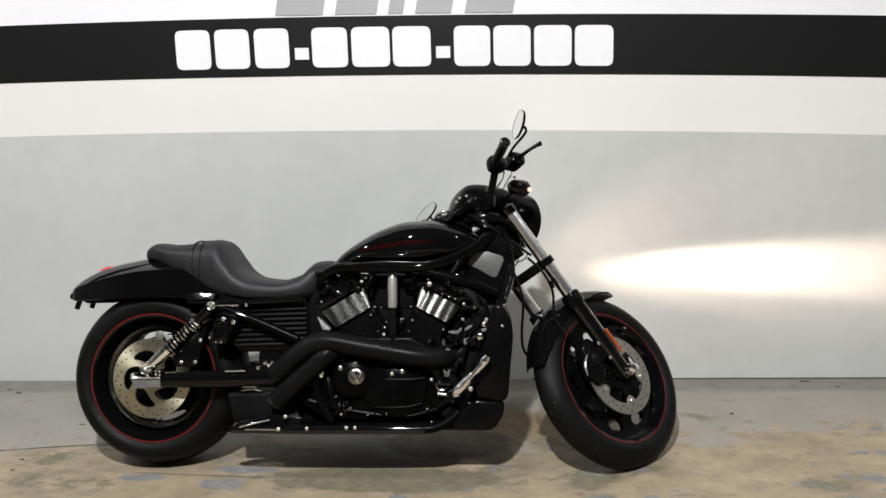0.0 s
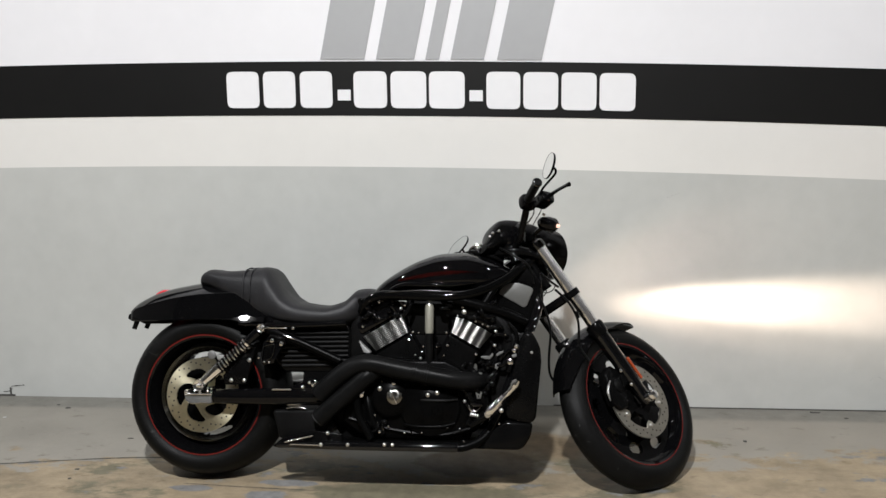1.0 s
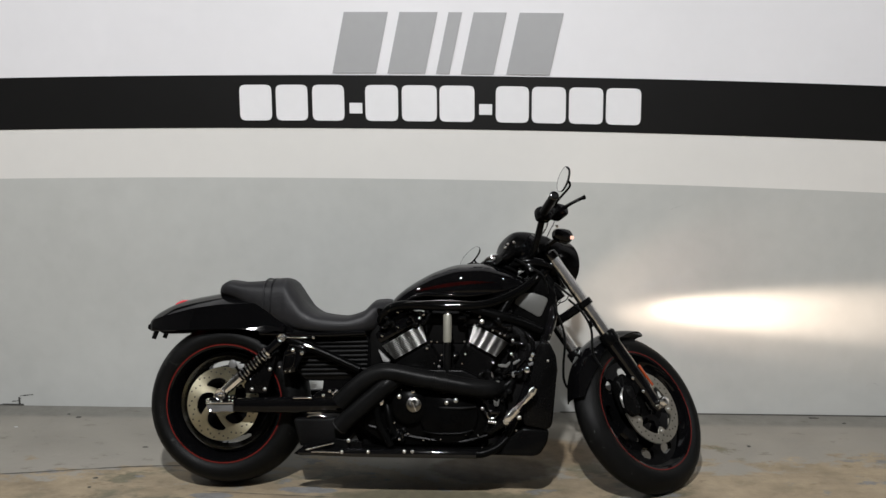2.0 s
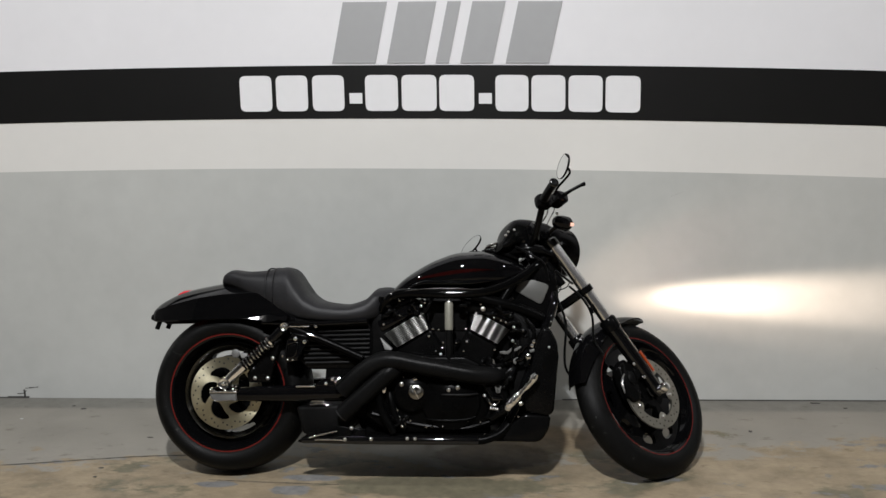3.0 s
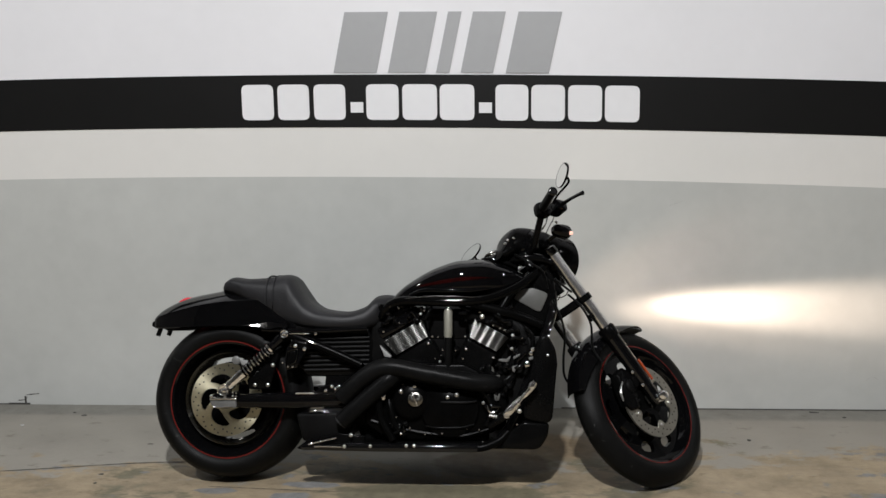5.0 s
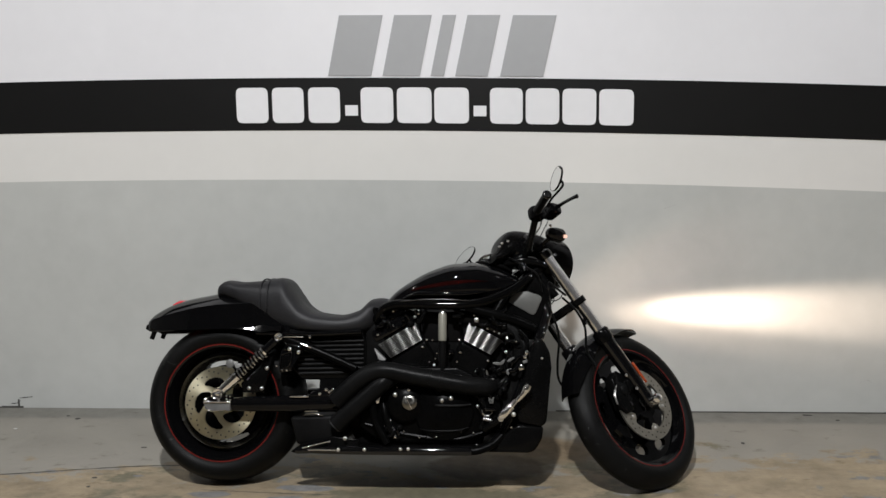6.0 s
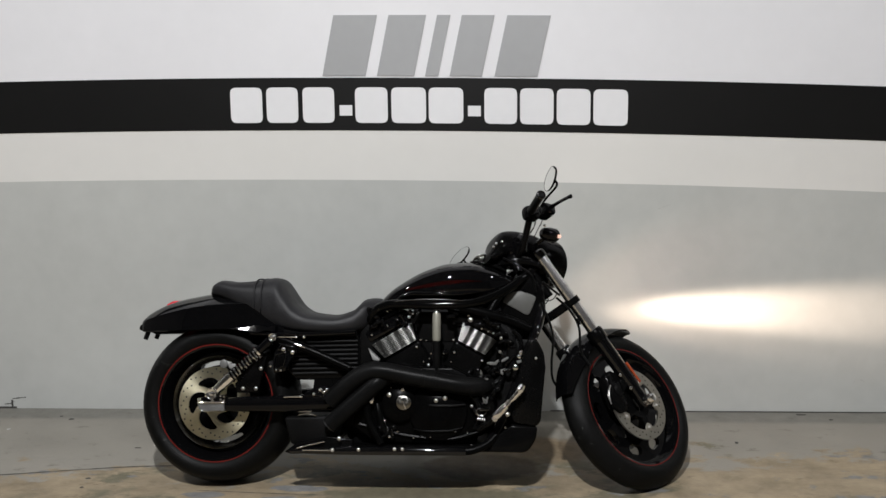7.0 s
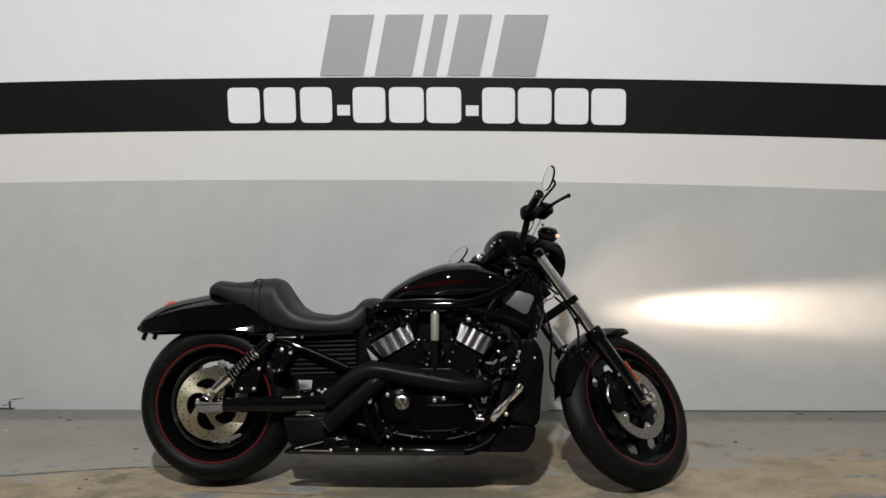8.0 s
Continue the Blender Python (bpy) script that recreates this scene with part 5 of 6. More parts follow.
def foot_control(s):
    y = 0.255 * s
    f = part("foot_control", tube([(0.20, 0.19 * s, 0.235), (0.255, 0.225 * s, 0.275), (0.275, 0.245 * s, 0.300)], 0.013, 12, 4), SATIN, bike, "forward foot control")
    part("foot_peg", tube([(0.258, y * 0.96, 0.282), (0.270, y, 0.298), (0.300, y, 0.330), (0.318, y * 0.98, 0.350)], [0.010, 0.017, 0.014, 0.009], 16, 5), PITTED, f, "chrome foot peg")
    part("pedal_arm", tube([(0.280, 0.235 * s, 0.305), (0.310, 0.238 * s, 0.338), (0.335, 0.240 * s, 0.362), (0.352, 0.242 * s, 0.382)], [0.010, 0.008, 0.011, 0.012], 12, 4), PITTED, f, "chrome pedal arm")
    part("pedal_pad", tube([(0.346, 0.236 * s, 0.376), (0.358, 0.240 * s, 0.392), (0.370, 0.243 * s, 0.408)], [0.012, 0.0165, 0.010], 14, 4), PITTED, f, "chrome pedal pad")
    for k in range(4):
        p = Vector((0.282 + 0.006 * k, y, 0.309 + 0.0065 * k))
        part("peg_rib", tube([p - Vector((0.004, 0, 0.0045)), p + Vector((0.002, 0, 0.002))], 0.0142, 14, 1), STEEL, f)
    part("peg_clamp", lathe([(0.008, -0.012), (0.011, -0.010), (0.011, 0.012), (0.005, 0.015)], (0.262, y * 0.97, 0.284), (0, s, 0), 16), STEEL, f)
    part("peg_bolt", bolt(0.310, y * 0.95, 0.298, 0.009, 0.007, (0, s, 0)), STEEL, f)
    for k in range(4):
        part("spring_ring", tube([(0.196 + 0.008 * k, 0.200 * s, 0.277 - 0.0015 * k), (0.201 + 0.008 * k, 0.200 * s, 0.276 - 0.0015 * k)], 0.0065, 10, 1), STEEL, f)
    part("control_mount", prism([(0.196, 0.322), (0.210, 0.315), (0.240, 0.318), (0.244, 0.306), (0.205, 0.304)], 0.205 * s, 0.175 * s, 0.003), SEAM, f)


for side in (-1, 1):
    foot_control(side)
part("side_stand", tube([(-0.13, 0.19, 0.19), (-0.10, 0.25, 0.145), (-0.075, 0.335, 0.088)], [0.015, 0.012, 0.010], 12, 4), SATIN, bike, "black side stand")

# -- tank --
TANK = [(-0.225, 0.650, 0.672, 0.050, 2.4), (-0.185, 0.665, 0.738, 0.100, 2.5), (-0.12, 0.690, 0.792, 0.136, 2.6), (-0.005, 0.698, 0.854, 0.158, 2.6), (0.085, 0.700, 0.879, 0.163, 2.6),
        (0.17, 0.705, 0.882, 0.155, 2.6), (0.24, 0.715, 0.867, 0.138, 2.6), (0.32, 0.745, 0.832, 0.100, 2.5), (0.375, 0.770, 0.800, 0.050, 2.4)]


def tank_side(x, z):
    """How far the tank's flank stands out at a place."""
    zb, zt, hw, p = (float(smooth_values([s[0] for s in TANK], [s[i] for s in TANK], [x])[0]) for i in range(1, 5))
    q = min(0.99, abs((z - (zb + zt) / 2) / ((zt - zb) / 2)))
    return hw * (1 - q ** p) ** (1 / p)


def tank():
    t = part("tank", loft(TANK, 40), GLOSS, bike, "gloss black tank with a dark red flash")
    for s in (-1, 1):
        b = bmesh.new()
        rows = []
        for k in range(25):
            u = k / 24
            x = -0.085 + 0.30 * u
            zc = 0.768 + 0.034 * math.sin(u * 1.75)
            h = 0.0064 * math.sin(math.pi * min(1, u * 1.05 + 0.02)) ** 0.7 + 0.0008
            rows.append([b.verts.new((x, s * (tank_side(x, z) + off), z)) for z, off in ((zc - h, 0.0016), (zc, 0.0018), (zc + h, 0.0016), (zc + h, -0.002), (zc - h, -0.002))])
        for p, q in zip(rows, rows[1:]):
            for j in range(5):
                b.faces.new((p[j], q[j], q[(j + 1) % 5], p[(j + 1) % 5]))
        part("red_flash", b, DARKRED, t, "slim dark red flash")
    for s in (-1, 1):
        xs = [-0.150, -0.11, -0.06, 0.0, 0.06, 0.12, 0.17, 0.21]
        part("tank_lip", tube([(x, s * (tank_side(x, 0.752 + 0.10 * max(0, x - 0.12)) + 0.001), 0.752 + 0.10 * max(0, x - 0.12) - 2.4 * min(0, x + 0.06) ** 2 * 3) for x in xs],
                              [0.003, 0.008, 0.010, 0.011, 0.011, 0.010, 0.008, 0.003], 16, 4), GLOSS, t, "rolled lower edge of the tank")
    part("filler_console", loft([(0.165, 0.866, 0.890, 0.025, 2.4), (0.21, 0.866, 0.896, 0.038, 2.4), (0.27, 0.852, 0.886, 0.040, 2.4), (0.315, 0.838, 0.858, 0.030, 2.4)]), SATIN, t, "black tank-top console")
    part("console_loop", tube([(0.178, -0.020, 0.890), (0.188, -0.022, 0.902), (0.208, -0.022, 0.912), (0.238, -0.018, 0.916), (0.268, -0.010, 0.904)], [0.004, 0.0055, 0.006, 0.006, 0.004], 12, 5), SPRING, t, "chrome filler hinge loop")
    part("console_loop", tube([(0.182, -0.016, 0.897), (0.208, -0.018, 0.902), (0.240, -0.016, 0.890), (0.266, -0.012, 0.876)], [0.003, 0.005, 0.005, 0.003], 12, 5), CHROME, t, "chrome filler trim")


tank()

# -- front end, turned with the bars --


def front_fender():
    b = bmesh.new()
    rings = []
    n = 18
    for k in range(34):
        a = radians(76 + 100 * k / 33)
        end = min(1.0, (k + 0.6) / 4.0)
        hw = 0.072 * (0.35 + 0.65 * end ** 0.6)
        drop = (0.030 + 0.045 * (k / 33)) * (0.15 + 0.85 * min(1.0, k / 9.0))
        tip = max(0.0, (k - 24) / 9)
        drop *= 1 - 0.75 * tip
        hw *= 1 - 0.30 * tip ** 2
        ring = []
        for thick in (0, 1):
            seq = [-1 + 2 * i / n for i in range(n + 1)]
            for u in (seq if thick == 0 else seq[::-1]):
                r = 0.346 - thick * 0.005 - drop * abs(u) ** 2.6
                ring.append(b.verts.new((r * math.cos(a), u * (hw - 0.004 * thick), r * math.sin(a))))
        rings.append(ring)
    m = len(rings[0])
    for p, q in zip(rings, rings[1:]):
        for j in range(m):
            b.faces.new((p[j], p[(j + 1) % m], q[(j + 1) % m], q[j]))
    for r in (rings[0], rings[-1]):
        for j in range(n):
            b.faces.new((r[j], r[j + 1], r[m - 2 - j], r[m - 1 - j]))
    part("front_fender", at_axle(b, AXLE_F, True), GLOSS, bike, "gloss black front fender")


front_fender()
FOOT = Vector((AXLE_F[0], 0, AXLE_F[1]))


def fork_leg(s):
    y = 0.099 * s
    side = Vector((0, y, 0))

    def along(d):
        return FOOT + side - FORK * d

    leg = part("fork_leg", steer(tube([along(-0.02), along(0.0), along(0.05), along(0.12), along(0.24), along(0.315)], [0.020, 0.026, 0.025, 0.029, 0.030, 0.031], 24, 3)), RAIL, bike,
               "black lower fork leg with a polished tube")
    part("fork_collar", steer(tube([along(0.293), along(0.302), along(0.338), along(0.346)], [0.034, 0.036, 0.036, 0.030], 20, 1)), SATIN, leg)
    part("fork_tube", steer(tube([along(0.32), along(0.70)], 0.0235, 28, 1)), POLISHED, leg, "polished chrome fork tube")
    part("fork_cap", steer(tube([along(0.699), along(0.705), along(0.730), along(0.736)], [0.027, 0.029, 0.027, 0.018], 20, 1)), SEAM, leg, "dark chrome fork cap")
    part("cap_socket", steer(tube([along(0.733), along(0.7375)], 0.016, 6, 1)), HOLE, leg)
    part("axle_end", steer(lathe([(0.022, -0.012), (0.021, 0.004), (0.019, 0.020), (0.015, 0.029), (0.006, 0.032)], FOOT + Vector((0, y + 0.026 * s, 0)), (0, s, 0), 20)), CHROME, leg, "chrome axle end")
    ref = prism([(-0.006, -0.048), (0.006, -0.048), (0.006, 0.048), (-0.006, 0.048)], 0.006 * s, 0.0, 0.002)
    ref.transform(Matrix.Translation(along(0.118) + Vector((0.018, 0.023 * s, 0.012))) @ Matrix.Rotation(-RAKE, 4, "Y"))
    part("fork_reflector", steer(ref), AMBER, leg, "amber side reflector")
    cal = prism([(-0.176, 0.085), (-0.136, 0.125), (-0.080, 0.098), (-0.066, 0.030), (-0.080, -0.040), (-0.118, -0.052), (-0.150, -0.030), (-0.160, 0.025)], y * 0.9, y * 0.42, 0.010)
    cal.transform(Matrix.Translation(FOOT))
    c = part("front_caliper", steer(cal), SATIN, bike, "black brake caliper")
    for x, z in ((-0.110, 0.096), (-0.068, 0.046)):
        part("caliper_bolt", steer(bolt(FOOT.x + x, y * 1.11, FOOT.z + z, 0.008, 0.006, (0, s, 0))), CHROME, c)
    part("caliper_face", steer(lathe([(0.026, 0), (0.026, 0.003), (0.020, 0.006), (0.004, 0.007)], FOOT + Vector((-0.112, y * 0.9, 0.045)), (0, s, 0), 24)), PLASTIC, c)
    edge = [FOOT + Vector((x, y * 0.90, z)) for x, z in ((-0.154, 0.058), (-0.168, 0.035), (-0.175, 0.010), (-0.171, -0.022))]
    part("caliper_edge", steer(tube(edge, [0.002, 0.0045, 0.005, 0.002], 8, 5)), STEEL, c, "bright caliper edge")
    part("caliper_mount", steer(prism([(FOOT.x - 0.10, FOOT.z + 0.03), (FOOT.x - 0.03, FOOT.z + 0.10), (FOOT.x - 0.06, FOOT.z + 0.14), (FOOT.x - 0.11, FOOT.z + 0.08)], y * 1.05, y * 0.8, 0.004)), SATIN, c)


for side in (-1, 1):
    fork_leg(side)


def clamps():
    for d, w, nm in ((0.485, 0.018, "lower_clamp"), (0.685, 0.018, "upper_clamp")):
        p = FOOT - FORK * d
        back = Vector((-math.cos(RAKE), 0, -math.sin(RAKE)))
        b = tube([p + Vector((0, -0.104, 0)), p + Vector((0, -0.06, 0)) + back * 0.045, p + back * 0.065, p + Vector((0, 0.06, 0)) + back * 0.045, p + Vector((0, 0.104, 0))], w, 14, 6, squash=0.7)
        c = part(nm, steer(b), SATIN, bike, "black fork clamp")
        for s in (-1, 1):
            part("clamp_ring", steer(tube([p + Vector((0, 0.098 * s, 0)) - FORK * 0.013, p + Vector((0, 0.098 * s, 0)) + FORK * 0.013], 0.032 if nm == "lower_clamp" else 0.0248, 20, 1)), SATIN if nm == "lower_clamp" else POLISHED, c)


clamps()


def headlight():
    m = Matrix.Translation((0.505, 0, 0.925)) @ Matrix.Rotation(radians(-8), 4, "Y")
    shellb = lathe([(0.012, -0.115), (0.050, -0.105), (0.074, -0.075), (0.088, -0.03), (0.092, 0.02), (0.090, 0.055), (0.086, 0.060), (0.080, 0.056), (0.060, 0.0), (0.020, -0.03)], axis=(1, 0, 0), seg=40)
    shellb.transform(Matrix.Diagonal((0.95, 1.15, 1.13, 1)))
    shellb.transform(Matrix.Translation((0, 0, -0.012)) @ m)
    h = part("headlight", steer(shellb), SATIN, bike, "black bullet headlight, switched on")
    lens = lathe([(0.079, 0.050), (0.075, 0.058), (0.04, 0.064), (0.01, 0.065)], axis=(1, 0, 0), seg=40)
    lens.transform(Matrix.Diagonal((0.95, 1.15, 1.13, 1)))
    lens.transform(Matrix.Translation((0, 0, -0.012)) @ m)
    part("headlight_lens", steer(lens), LENS, h, "lit headlight lens")
    part("headlight_bracket", steer(tube([(0.46, -0.05, 0.83), (0.49, -0.03, 0.815), (0.50, 0.0, 0.805)], 0.012, 10, 4)), SATIN, h)
    visor = shell([(0.395, 0.925, 0.975, 0.060, 2.2), (0.43, 0.925, 0.998, 0.085, 2.4), (0.48, 0.925, 1.010, 0.096, 2.6), (0.54, 0.930, 1.002, 0.092, 2.6)], 0.005)
    part("headlight_visor", steer(visor), SATIN, h)
    return m


HEAD = headlight()


def signal(s):
    t = part("turn_signal", steer(lathe([(0.010, -0.045), (0.022, -0.035), (0.029, -0.005), (0.030, 0.022), (0.028, 0.026)], (0.388, 0.206 * s, 0.921), (1, 0, 0), 24)), GLOSS, bike,
             "black bullet turn signal")
    part("signal_lens", steer(lathe([(0.027, 0.024), (0.024, 0.033), (0.012, 0.038), (0.003, 0.039)], (0.388, 0.206 * s, 0.921), (1, 0, 0), 24)), AMBER_DARK, t, "dark smoked amber lens")
    part("signal_bulb", steer(lathe([(0.007, 0.020), (0.007, 0.030), (0.003, 0.034)], (0.386, 0.226 * s, 0.903), (1, 0.3 * s, 0), 14)), AMBER_LIT, t, "small lit bulb")
    part("signal_stalk", steer(tube([(0.378, 0.200 * s, 0.916), (0.37, 0.15 * s, 0.91), (0.375, 0.11 * s, 0.90)], 0.009, 10, 4)), GLOSS, t)


for side in (-1, 1):
    signal(side)


def bars(bm):
    """Handlebar parts sit a little lower and further back on their risers."""
    bm.transform(Matrix.Translation((-0.073, 0, -0.082)))
    return steer(bm)


def handlebar():
    bar = part("handlebar", bars(tube([(0.270, -0.40, 1.029), (0.312, -0.30, 1.042), (0.348, -0.235, 1.045), (0.372, -0.16, 1.000), (0.392, -0.09, 0.965), (0.395, 0.0, 0.960),
                                        (0.392, 0.09, 0.965), (0.372, 0.16, 1.000), (0.348, 0.235, 1.045), (0.312, 0.30, 1.042), (0.270, 0.40, 1.029)], 0.0135, 14, 6)), SATIN, bike, "black handlebar")
    for s in (-1, 1):
        part("riser", bars(tube([(0.405, 0.05 * s, 0.90), (0.392, 0.05 * s, 0.965)], 0.020, 14, 1)), SATIN, bar)
        part("grip", bars(tube([(0.324, 0.275 * s, 1.044), (0.319, 0.285 * s, 1.043), (0.277, 0.385 * s, 1.031), (0.273, 0.395 * s, 1.030)], [0.018, 0.0162, 0.0162, 0.018], 18, 2)), RUBBER, bar,
             "black rubber grip")
        part("grip_end", bars(lathe([(0.018, 0), (0.0185, 0.006), (0.016, 0.009), (0.012, 0.008)], (0.273, 0.394 * s, 1.030), (-0.38, 0.92 * s, -0.11), 18)), SEAM, bar, "dark chrome grip end")
        part("grip_plug", bars(lathe([(0.0125, 0.0078), (0.006, 0.009), (0.001, 0.009)], (0.273, 0.394 * s, 1.030), (-0.38, 0.92 * s, -0.11), 16)), PLASTIC, bar)
        part("switch_housing", bars(box(0.312, 0.372, min(0.222 * s, 0.270 * s), max(0.222 * s, 0.270 * s), 1.022, 1.078, 0.018)), SATIN, bar)
        part("master_cylinder", bars(box(0.400, 0.456, min(0.205 * s, 0.275 * s), max(0.205 * s, 0.275 * s), 1.062, 1.106, 0.012)), GLOSS, bar, "black brake fluid reservoir")
        part("lever", bars(tube([(0.418, 0.238 * s, 1.088), (0.436, 0.275 * s, 1.090), (0.424, 0.335 * s, 1.074), (0.412, 0.395 * s, 1.055), (0.412, 0.412 * s, 1.050)],
                                 [0.010, 0.009, 0.007, 0.007, 0.009], 10, 5, squash=0.8)), GLOSS, bar, "black hand lever")
        # mirror on a cranked stalk
        mx, my, mz = (0.401, -0.335, 1.175) if s < 0 else (0.411, 0.34, 1.172)
        k = part("mirror", bars(mirror_shell(mx, my, mz)), SATIN, bike, "oval black rear-view mirror")
        part("mirror_glass", bars(mirror_glass(mx, my, mz)), MIRROR, k, "oval mirror glass")
        part("mirror_stalk", bars(tube([(0.395, 0.255 * s, 1.090), (0.402, 0.285 * s, 1.112), (mx + 0.020, my * 0.985, mz - 0.034), (mx + 0.026, my * 1.005, mz - 0.018), (mx + 0.020, my * 1.01, mz - 0.008), (mx + 0.008, my, mz - 0.006)],
                                        0.0048, 8, 5)), SATIN, k)
    face = Vector((-0.70, 0, 0.71))
    gauge = part("instrument_housing", steer(lathe([(0.015, -0.072), (0.045, -0.064), (0.068, -0.040), (0.080, -0.005), (0.083, 0.022), (0.079, 0.034), (0.070, 0.036), (0.066, 0.026), (0.01, 0.024)],
                                                   (0.352, 0, 0.945), face, 36)), GLOSS, bike, "black instrument housing")
    part("gauge_face", steer(lathe([(0.066, 0.0265), (0.058, 0.038), (0.040, 0.049), (0.020, 0.054), (0.003, 0.055)], (0.352, 0, 0.945), face, 32)), GLOSS, gauge)
    hood = loft([(0.215, 0.868, 0.896, 0.030, 2.4), (0.240, 0.868, 0.942, 0.048, 2.6), (0.262, 0.878, 0.984, 0.058, 2.8), (0.288, 0.888, 1.010, 0.064, 2.8), (0.325, 0.898, 1.021, 0.068, 2.8),
                 (0.365, 0.905, 1.025, 0.070, 2.8), (0.430, 0.915, 1.026, 0.070, 2.6), (0.500, 0.925, 1.015, 0.060, 2.4)], 32)
    part("gauge_hood", steer(hood), COWL, gauge, "black instrument hood")
    for x, y, z in ((0.224, -0.046, 0.916), (0.237, -0.050, 0.932), (0.262, -0.058, 0.942)):
        part("gauge_screw", steer(bolt(x, y, z, 0.0055, 0.006, (-0.5, -0.8, 0.3))), CHROME, gauge)
    part("ignition_cover", loft([(0.27, 0.865, 0.885, 0.03, 2.4), (0.31, 0.862, 0.905, 0.055, 2.6), (0.36, 0.862, 0.915, 0.060, 2.6), (0.41, 0.86, 0.905, 0.055, 2.6), (0.45, 0.85, 0.88, 0.04, 2.4)]), SATIN, bike)


def mirror_shape(mx, my, mz, profile):
    b = lathe(profile, (0, 0, 0), (-1, 0, 0), 36)
    if my > 0:
        b.transform(Matrix.Scale(1.06, 4))
    b.transform(Matrix.Diagonal((1, 0.90 if my < 0 else 1.0, 0.80 if my < 0 else 0.68, 1)))
    b.transform(Matrix.Translation((mx, my, mz)) @ Matrix.Rotation(radians(10 if my < 0 else 20), 4, "Y")
                @ Matrix.Rotation(radians(-12 if my < 0 else 12), 4, "Z") @ Matrix.Rotation(radians(-30), 4, "X"))
    return b


def mirror_shell(mx, my, mz):
    return mirror_shape(mx, my, mz, [(0.010, -0.012), (0.040, -0.010), (0.056, -0.004), (0.0585, 0.002), (0.0575, 0.005), (0.0560, 0.004), (0.01, 0.002)])


def mirror_glass(mx, my, mz):
    return mirror_shape(mx, my, mz, [(0.0558, 0.0042), (0.03, 0.0045), (0.002, 0.0046)])


handlebar()


def cables():
    runs = [[(0.45, -0.085, 0.72), (0.492, -0.09, 0.60), (0.488, -0.08, 0.48), (0.492, -0.07, 0.42), (0.515, -0.06, 0.385), (0.555, -0.045, 0.378)],
            [(0.515, -0.02, 0.74), (0.565, -0.045, 0.69), (0.60, -0.055, 0.62), (0.605, -0.06, 0.53), (0.64, -0.075, 0.47)],
            [(0.455, -0.10, 0.80), (0.50, -0.09, 0.765), (0.525, -0.05, 0.75)],
                        [(0.30, -0.06, 0.90), (0.35, -0.09, 0.87), (0.41, -0.09, 0.83), (0.43, -0.08, 0.76)]]
    for i, r in enumerate(runs):
        part("cable", tube(r, 0.0048 if i < 3 else 0.004, 8, 6), PLASTIC, bike)
    for r in ([(0.361, -0.16, 1.040), (0.374, -0.155, 1.022), (0.374, -0.150, 1.002), (0.360, -0.145, 0.974), (0.342, -0.13, 0.950)],
              [(0.417, -0.15, 1.046), (0.414, -0.148, 1.020), (0.388, -0.145, 0.980), (0.367, -0.14, 0.945)]):
        part("bar_cable", steer(tube(r, 0.0034, 8, 5)), SPRING, bike, "thin bright handlebar cable")
    part("cable_nut", steer(bolt(0.423, -0.15, 1.003, 0.008, 0.008)), CHROME, bike)
    for r in ([(0.447, -0.03, 0.722), (0.465, -0.034, 0.711), (0.481, -0.03, 0.733), (0.467, -0.026, 0.752)], [(0.451, -0.03, 0.747), (0.476, -0.034, 0.727), (0.503, -0.03, 0.736), (0.515, -0.03, 0.754)]):
        part("loose_wire", tube(r, 0.0022, 8, 6), PLASTIC, bike, "thin looped black wire")
    part("cable_joint", tube([(0.590, -0.053, 0.655), (0.602, -0.056, 0.63)], 0.008, 8, 1), SATIN, bike)


cables()

# the headlight's beam: wide and flat, dipped, thrown onto the wall
beam = bpy.data.lights.new("headlight_beam", "SPOT")
beam.energy, beam.color = HEADLIGHT_POWER, (1.0, 0.79, 0.64)
beam.spot_size, beam.spot_blend, beam.shadow_soft_size = radians(11.0), 1.0, 0.03
lamp = new("headlight_beam", beam)
bpy.context.view_layer.update()
lamp.matrix_world = (bike.matrix_world @ STEERED @ HEAD @ Matrix.Translation((0.075, 0, 0))
                     @ Matrix.Rotation(radians(8 + BEAM_DIP), 4, "Y") @ Matrix.Rotation(radians(BEAM_SIDE), 4, "Z")
                     @ Matrix.Rotation(radians(BEAM_ROLL), 4, "X") @ Matrix.Rotation(radians(-90), 4, "Y") @ Matrix.Rotation(radians(90), 4, "Z") @ Matrix.Diagonal((5.75, 1, 1, 1)))

skirt = bpy.data.lights.new("headlight_skirt", "SPOT")
skirt.energy, skirt.color = SKIRT_POWER, (1.0, 0.76, 0.60)
skirt.spot_size, skirt.spot_blend, skirt.shadow_soft_size = radians(18), 1.0, 0.04
new("headlight_skirt", skirt).matrix_world = lamp.matrix_world @ Matrix.Rotation(radians(2.0), 4, "X") @ Matrix.Diagonal((1.05, 1, 1, 1))

spill = bpy.data.lights.new("headlight_spill", "SPOT")
spill.energy, spill.color = SPILL_POWER, (1.0, 0.74, 0.58)
spill.spot_size, spill.spot_blend, spill.shadow_soft_size = radians(72), 1.0, 0.05
new("headlight_spill", spill).matrix_world = lamp.matrix_world @ Matrix.Diagonal((1 / 1.7, 1, 1, 1))

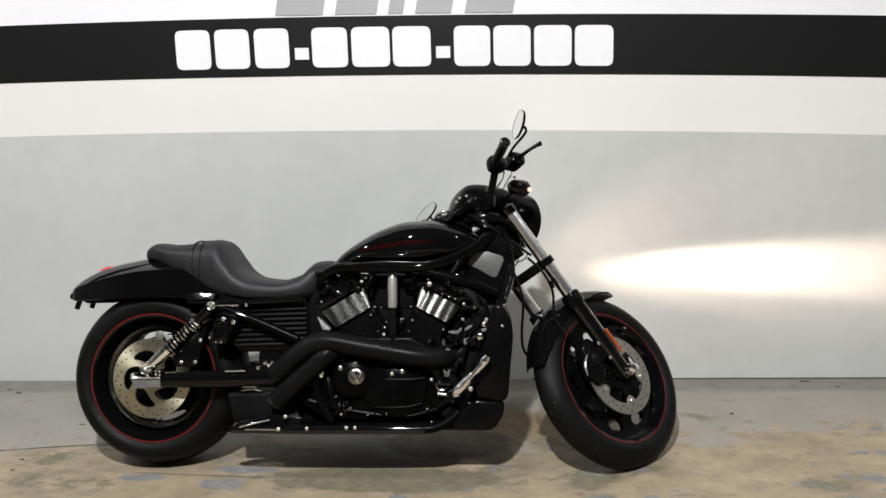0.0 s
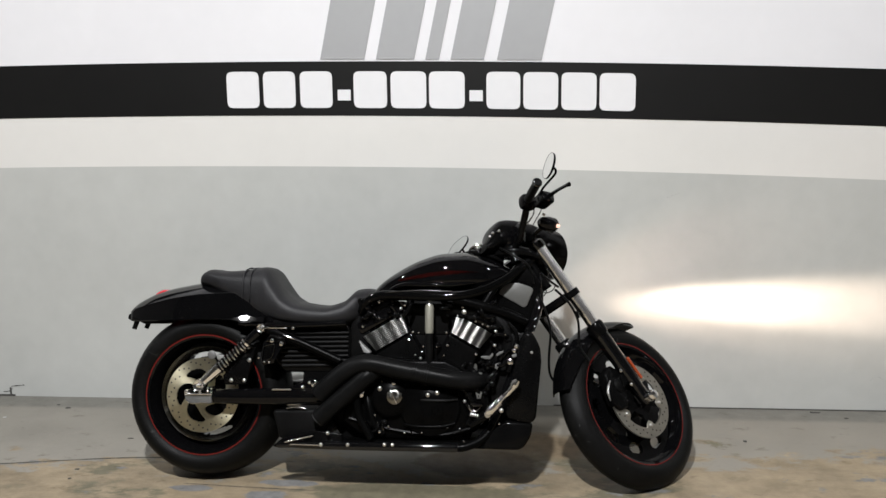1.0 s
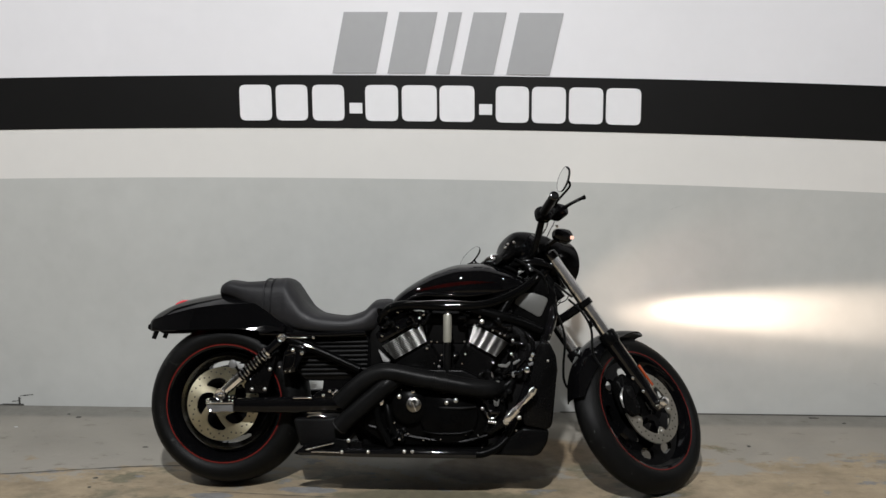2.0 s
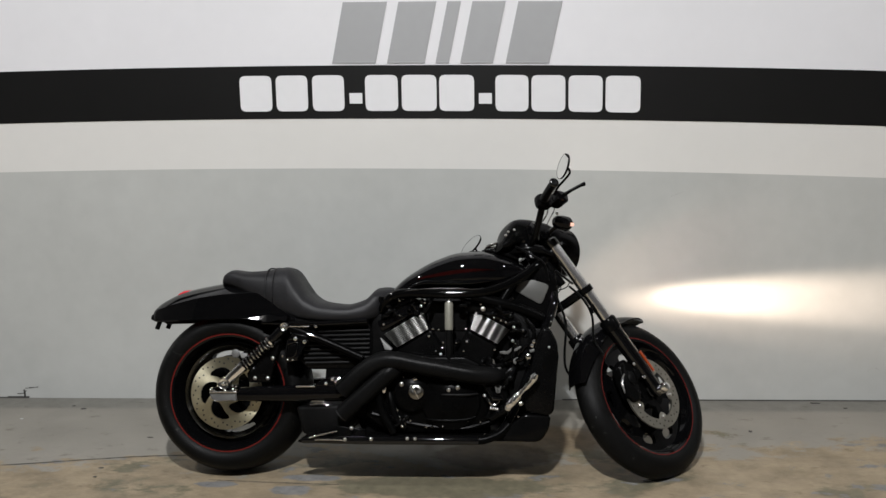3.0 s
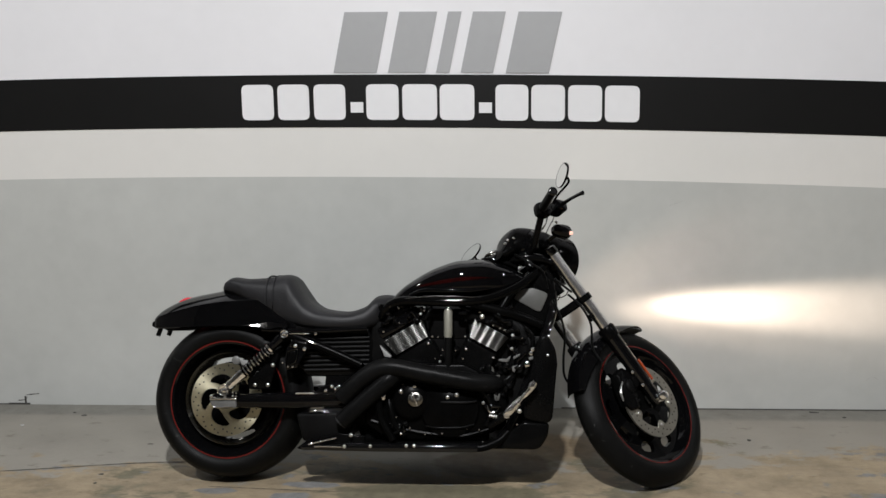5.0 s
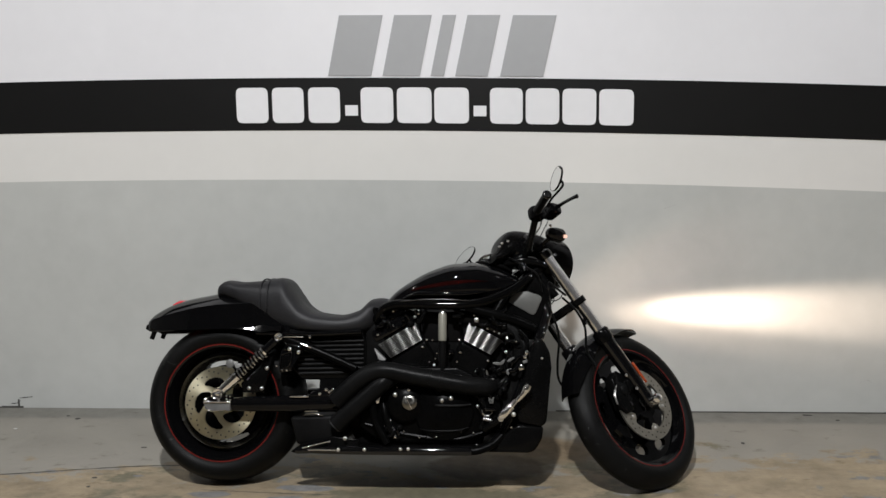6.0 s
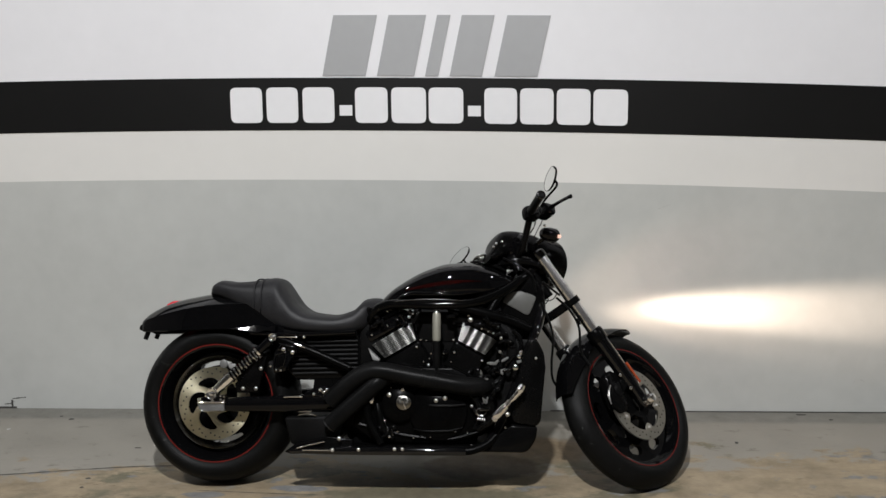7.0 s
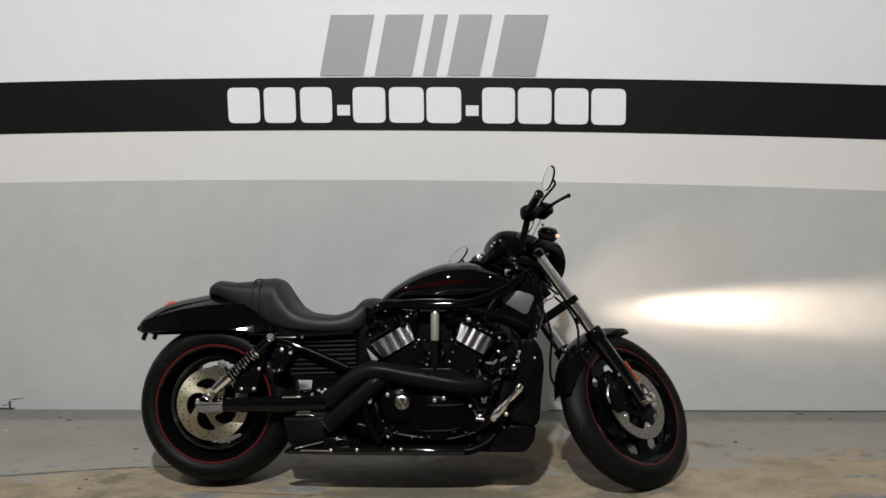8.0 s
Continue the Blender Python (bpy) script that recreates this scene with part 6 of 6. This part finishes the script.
# ---- marks on the wall and floor ----
# small floor marks and stains, added as thin raised shapes
FLOOR_MARKS = [(-1.85, 0.716, 0.016, 0.010), (-1.921, 0.757, 0.010, 0.006), (1.772, 0.843, 0.030, 0.010), (1.891, 0.772, 0.011, 0.008), (1.352, 0.465, 0.010, 0.012), (-2.086, 0.57, 0.010, 0.007),
         (-1.351, 0.348, 0.016, 0.005), (-1.418, 0.015, 0.013, 0.006), (-1.401, -0.072, 0.011, 0.007)]


def ragged_strip(points, width, z_up=True, seed=1):
    """A thin uneven dark line; on the wall when z_up, else on the floor."""
    rnd = random.Random(seed)
    b = bmesh.new()
    line = spline(points, 8)
    rows = []
    for i, p in enumerate(line):
        w = width * (0.4 + 0.9 * rnd.random()) * (0.3 if i in (0, len(line) - 1) else 1)
        if z_up:
            rows.append([b.verts.new((p.x, WALL_Y - 0.0015, p.z - w)), b.verts.new((p.x, WALL_Y - 0.0015, p.z + w))])
        else:
            rows.append([b.verts.new((p.x, p.y - w, 0.0012)), b.verts.new((p.x, p.y + w, 0.0012))])
    for p, q in zip(rows, rows[1:]):
        b.faces.new((p[0], q[0], q[1], p[1]))
    return b


joint = tagged(part("floor_joint", ragged_strip([(-3.2, -0.16, 0), (-2.4, -0.05, 0), (-1.81, 0.04, 0), (-1.5, 0.10, 0), (-1.25, 0.14, 0), (-1.0, 0.155, 0)], 0.004, False, 3), CRACK, smooth=False),
               "thin ragged dark joint in the concrete floor", "floor joint", kind="structure")
tagged(part("floor_joint", ragged_strip([(-0.93, -0.088, 0), (-0.80, -0.097, 0), (-0.66, -0.107, 0), (-0.50, -0.115, 0), (-0.38, -0.119, 0)], 0.0026, False, 9), CRACK, smooth=False),
       "thin ragged dark joint in the concrete floor", "floor joint", kind="structure")
gap = tagged(new("trim_gap"), "narrow dark gap under the wall", "trim", kind="structure")
for x0, x1 in ((-8, -2.24), (0.55, 8)):
    part("gap", box(x0, x1, WALL_Y - 0.003, WALL_Y + 0.002, 0.0005, 0.005), CRACK, gap, smooth=False)
hole = tagged(new("wall_damage"), "small dark crack and chip at the foot of the wall", "wall damage", kind="structure")
part("crack", ragged_strip([(-2.245, 0, 0.052), (-2.21, 0, 0.056), (-2.17, 0, 0.060)], 0.0022, True, 4), CRACK, hole, smooth=False)
part("crack", ragged_strip([(-2.29, 0, 0.022), (-2.255, 0, 0.026), (-2.235, 0, 0.040)], 0.0018, True, 5), CRACK, hole, smooth=False)
part("chip", box(-2.252, -2.243, WALL_Y - 0.0025, WALL_Y + 0.002, 0.0, 0.045), CRACK, hole, smooth=False)
part("chip", box(-2.34, -2.225, WALL_Y - 0.004, WALL_Y + 0.002, 0.0, 0.009), CRACK, hole, smooth=False)
marks = tagged(new("wall_scuff"), "faint scuff marks on the grey wall", "scuff", kind="structure")
part("scuff", ragged_strip([(1.062, 0, 1.020), (1.095, 0, 1.032), (1.125, 0, 1.042)], 0.0013, True, 6), SCUFF, marks, smooth=False)
part("scuff", ragged_strip([(2.03, 0, 0.150), (2.045, 0, 0.165), (2.07, 0, 0.168), (2.09, 0, 0.155)], 0.002, True, 7), SCUFF, marks, smooth=False)


def mark_shape(x, y, w, d, seed):
    """A ragged flat mark, built as a thin shape on the floor."""
    rnd = random.Random(seed)
    b = bmesh.new()
    top = []
    for k in range(9):
        a = 2 * math.pi * k / 9
        q = rnd.uniform(0.6, 1.0)
        top.append(b.verts.new((x + w * q * math.cos(a), y + d * q * math.sin(a), 0.002)))
    low = [b.verts.new((v.co.x, v.co.y, 0.0)) for v in top]
    b.faces.new(top)
    for k in range(9):
        b.faces.new((top[k], low[k], low[(k + 1) % 9], top[(k + 1) % 9]))
    return b


for i, (x, y, w, d) in enumerate(FLOOR_MARKS):
    tagged(part("floor_mark", mark_shape(x, y, w, d, 20 + i), CRACK if i != 5 else SCUFF, smooth=False), "small ragged flat mark on the concrete floor", "debris", "floor chips")
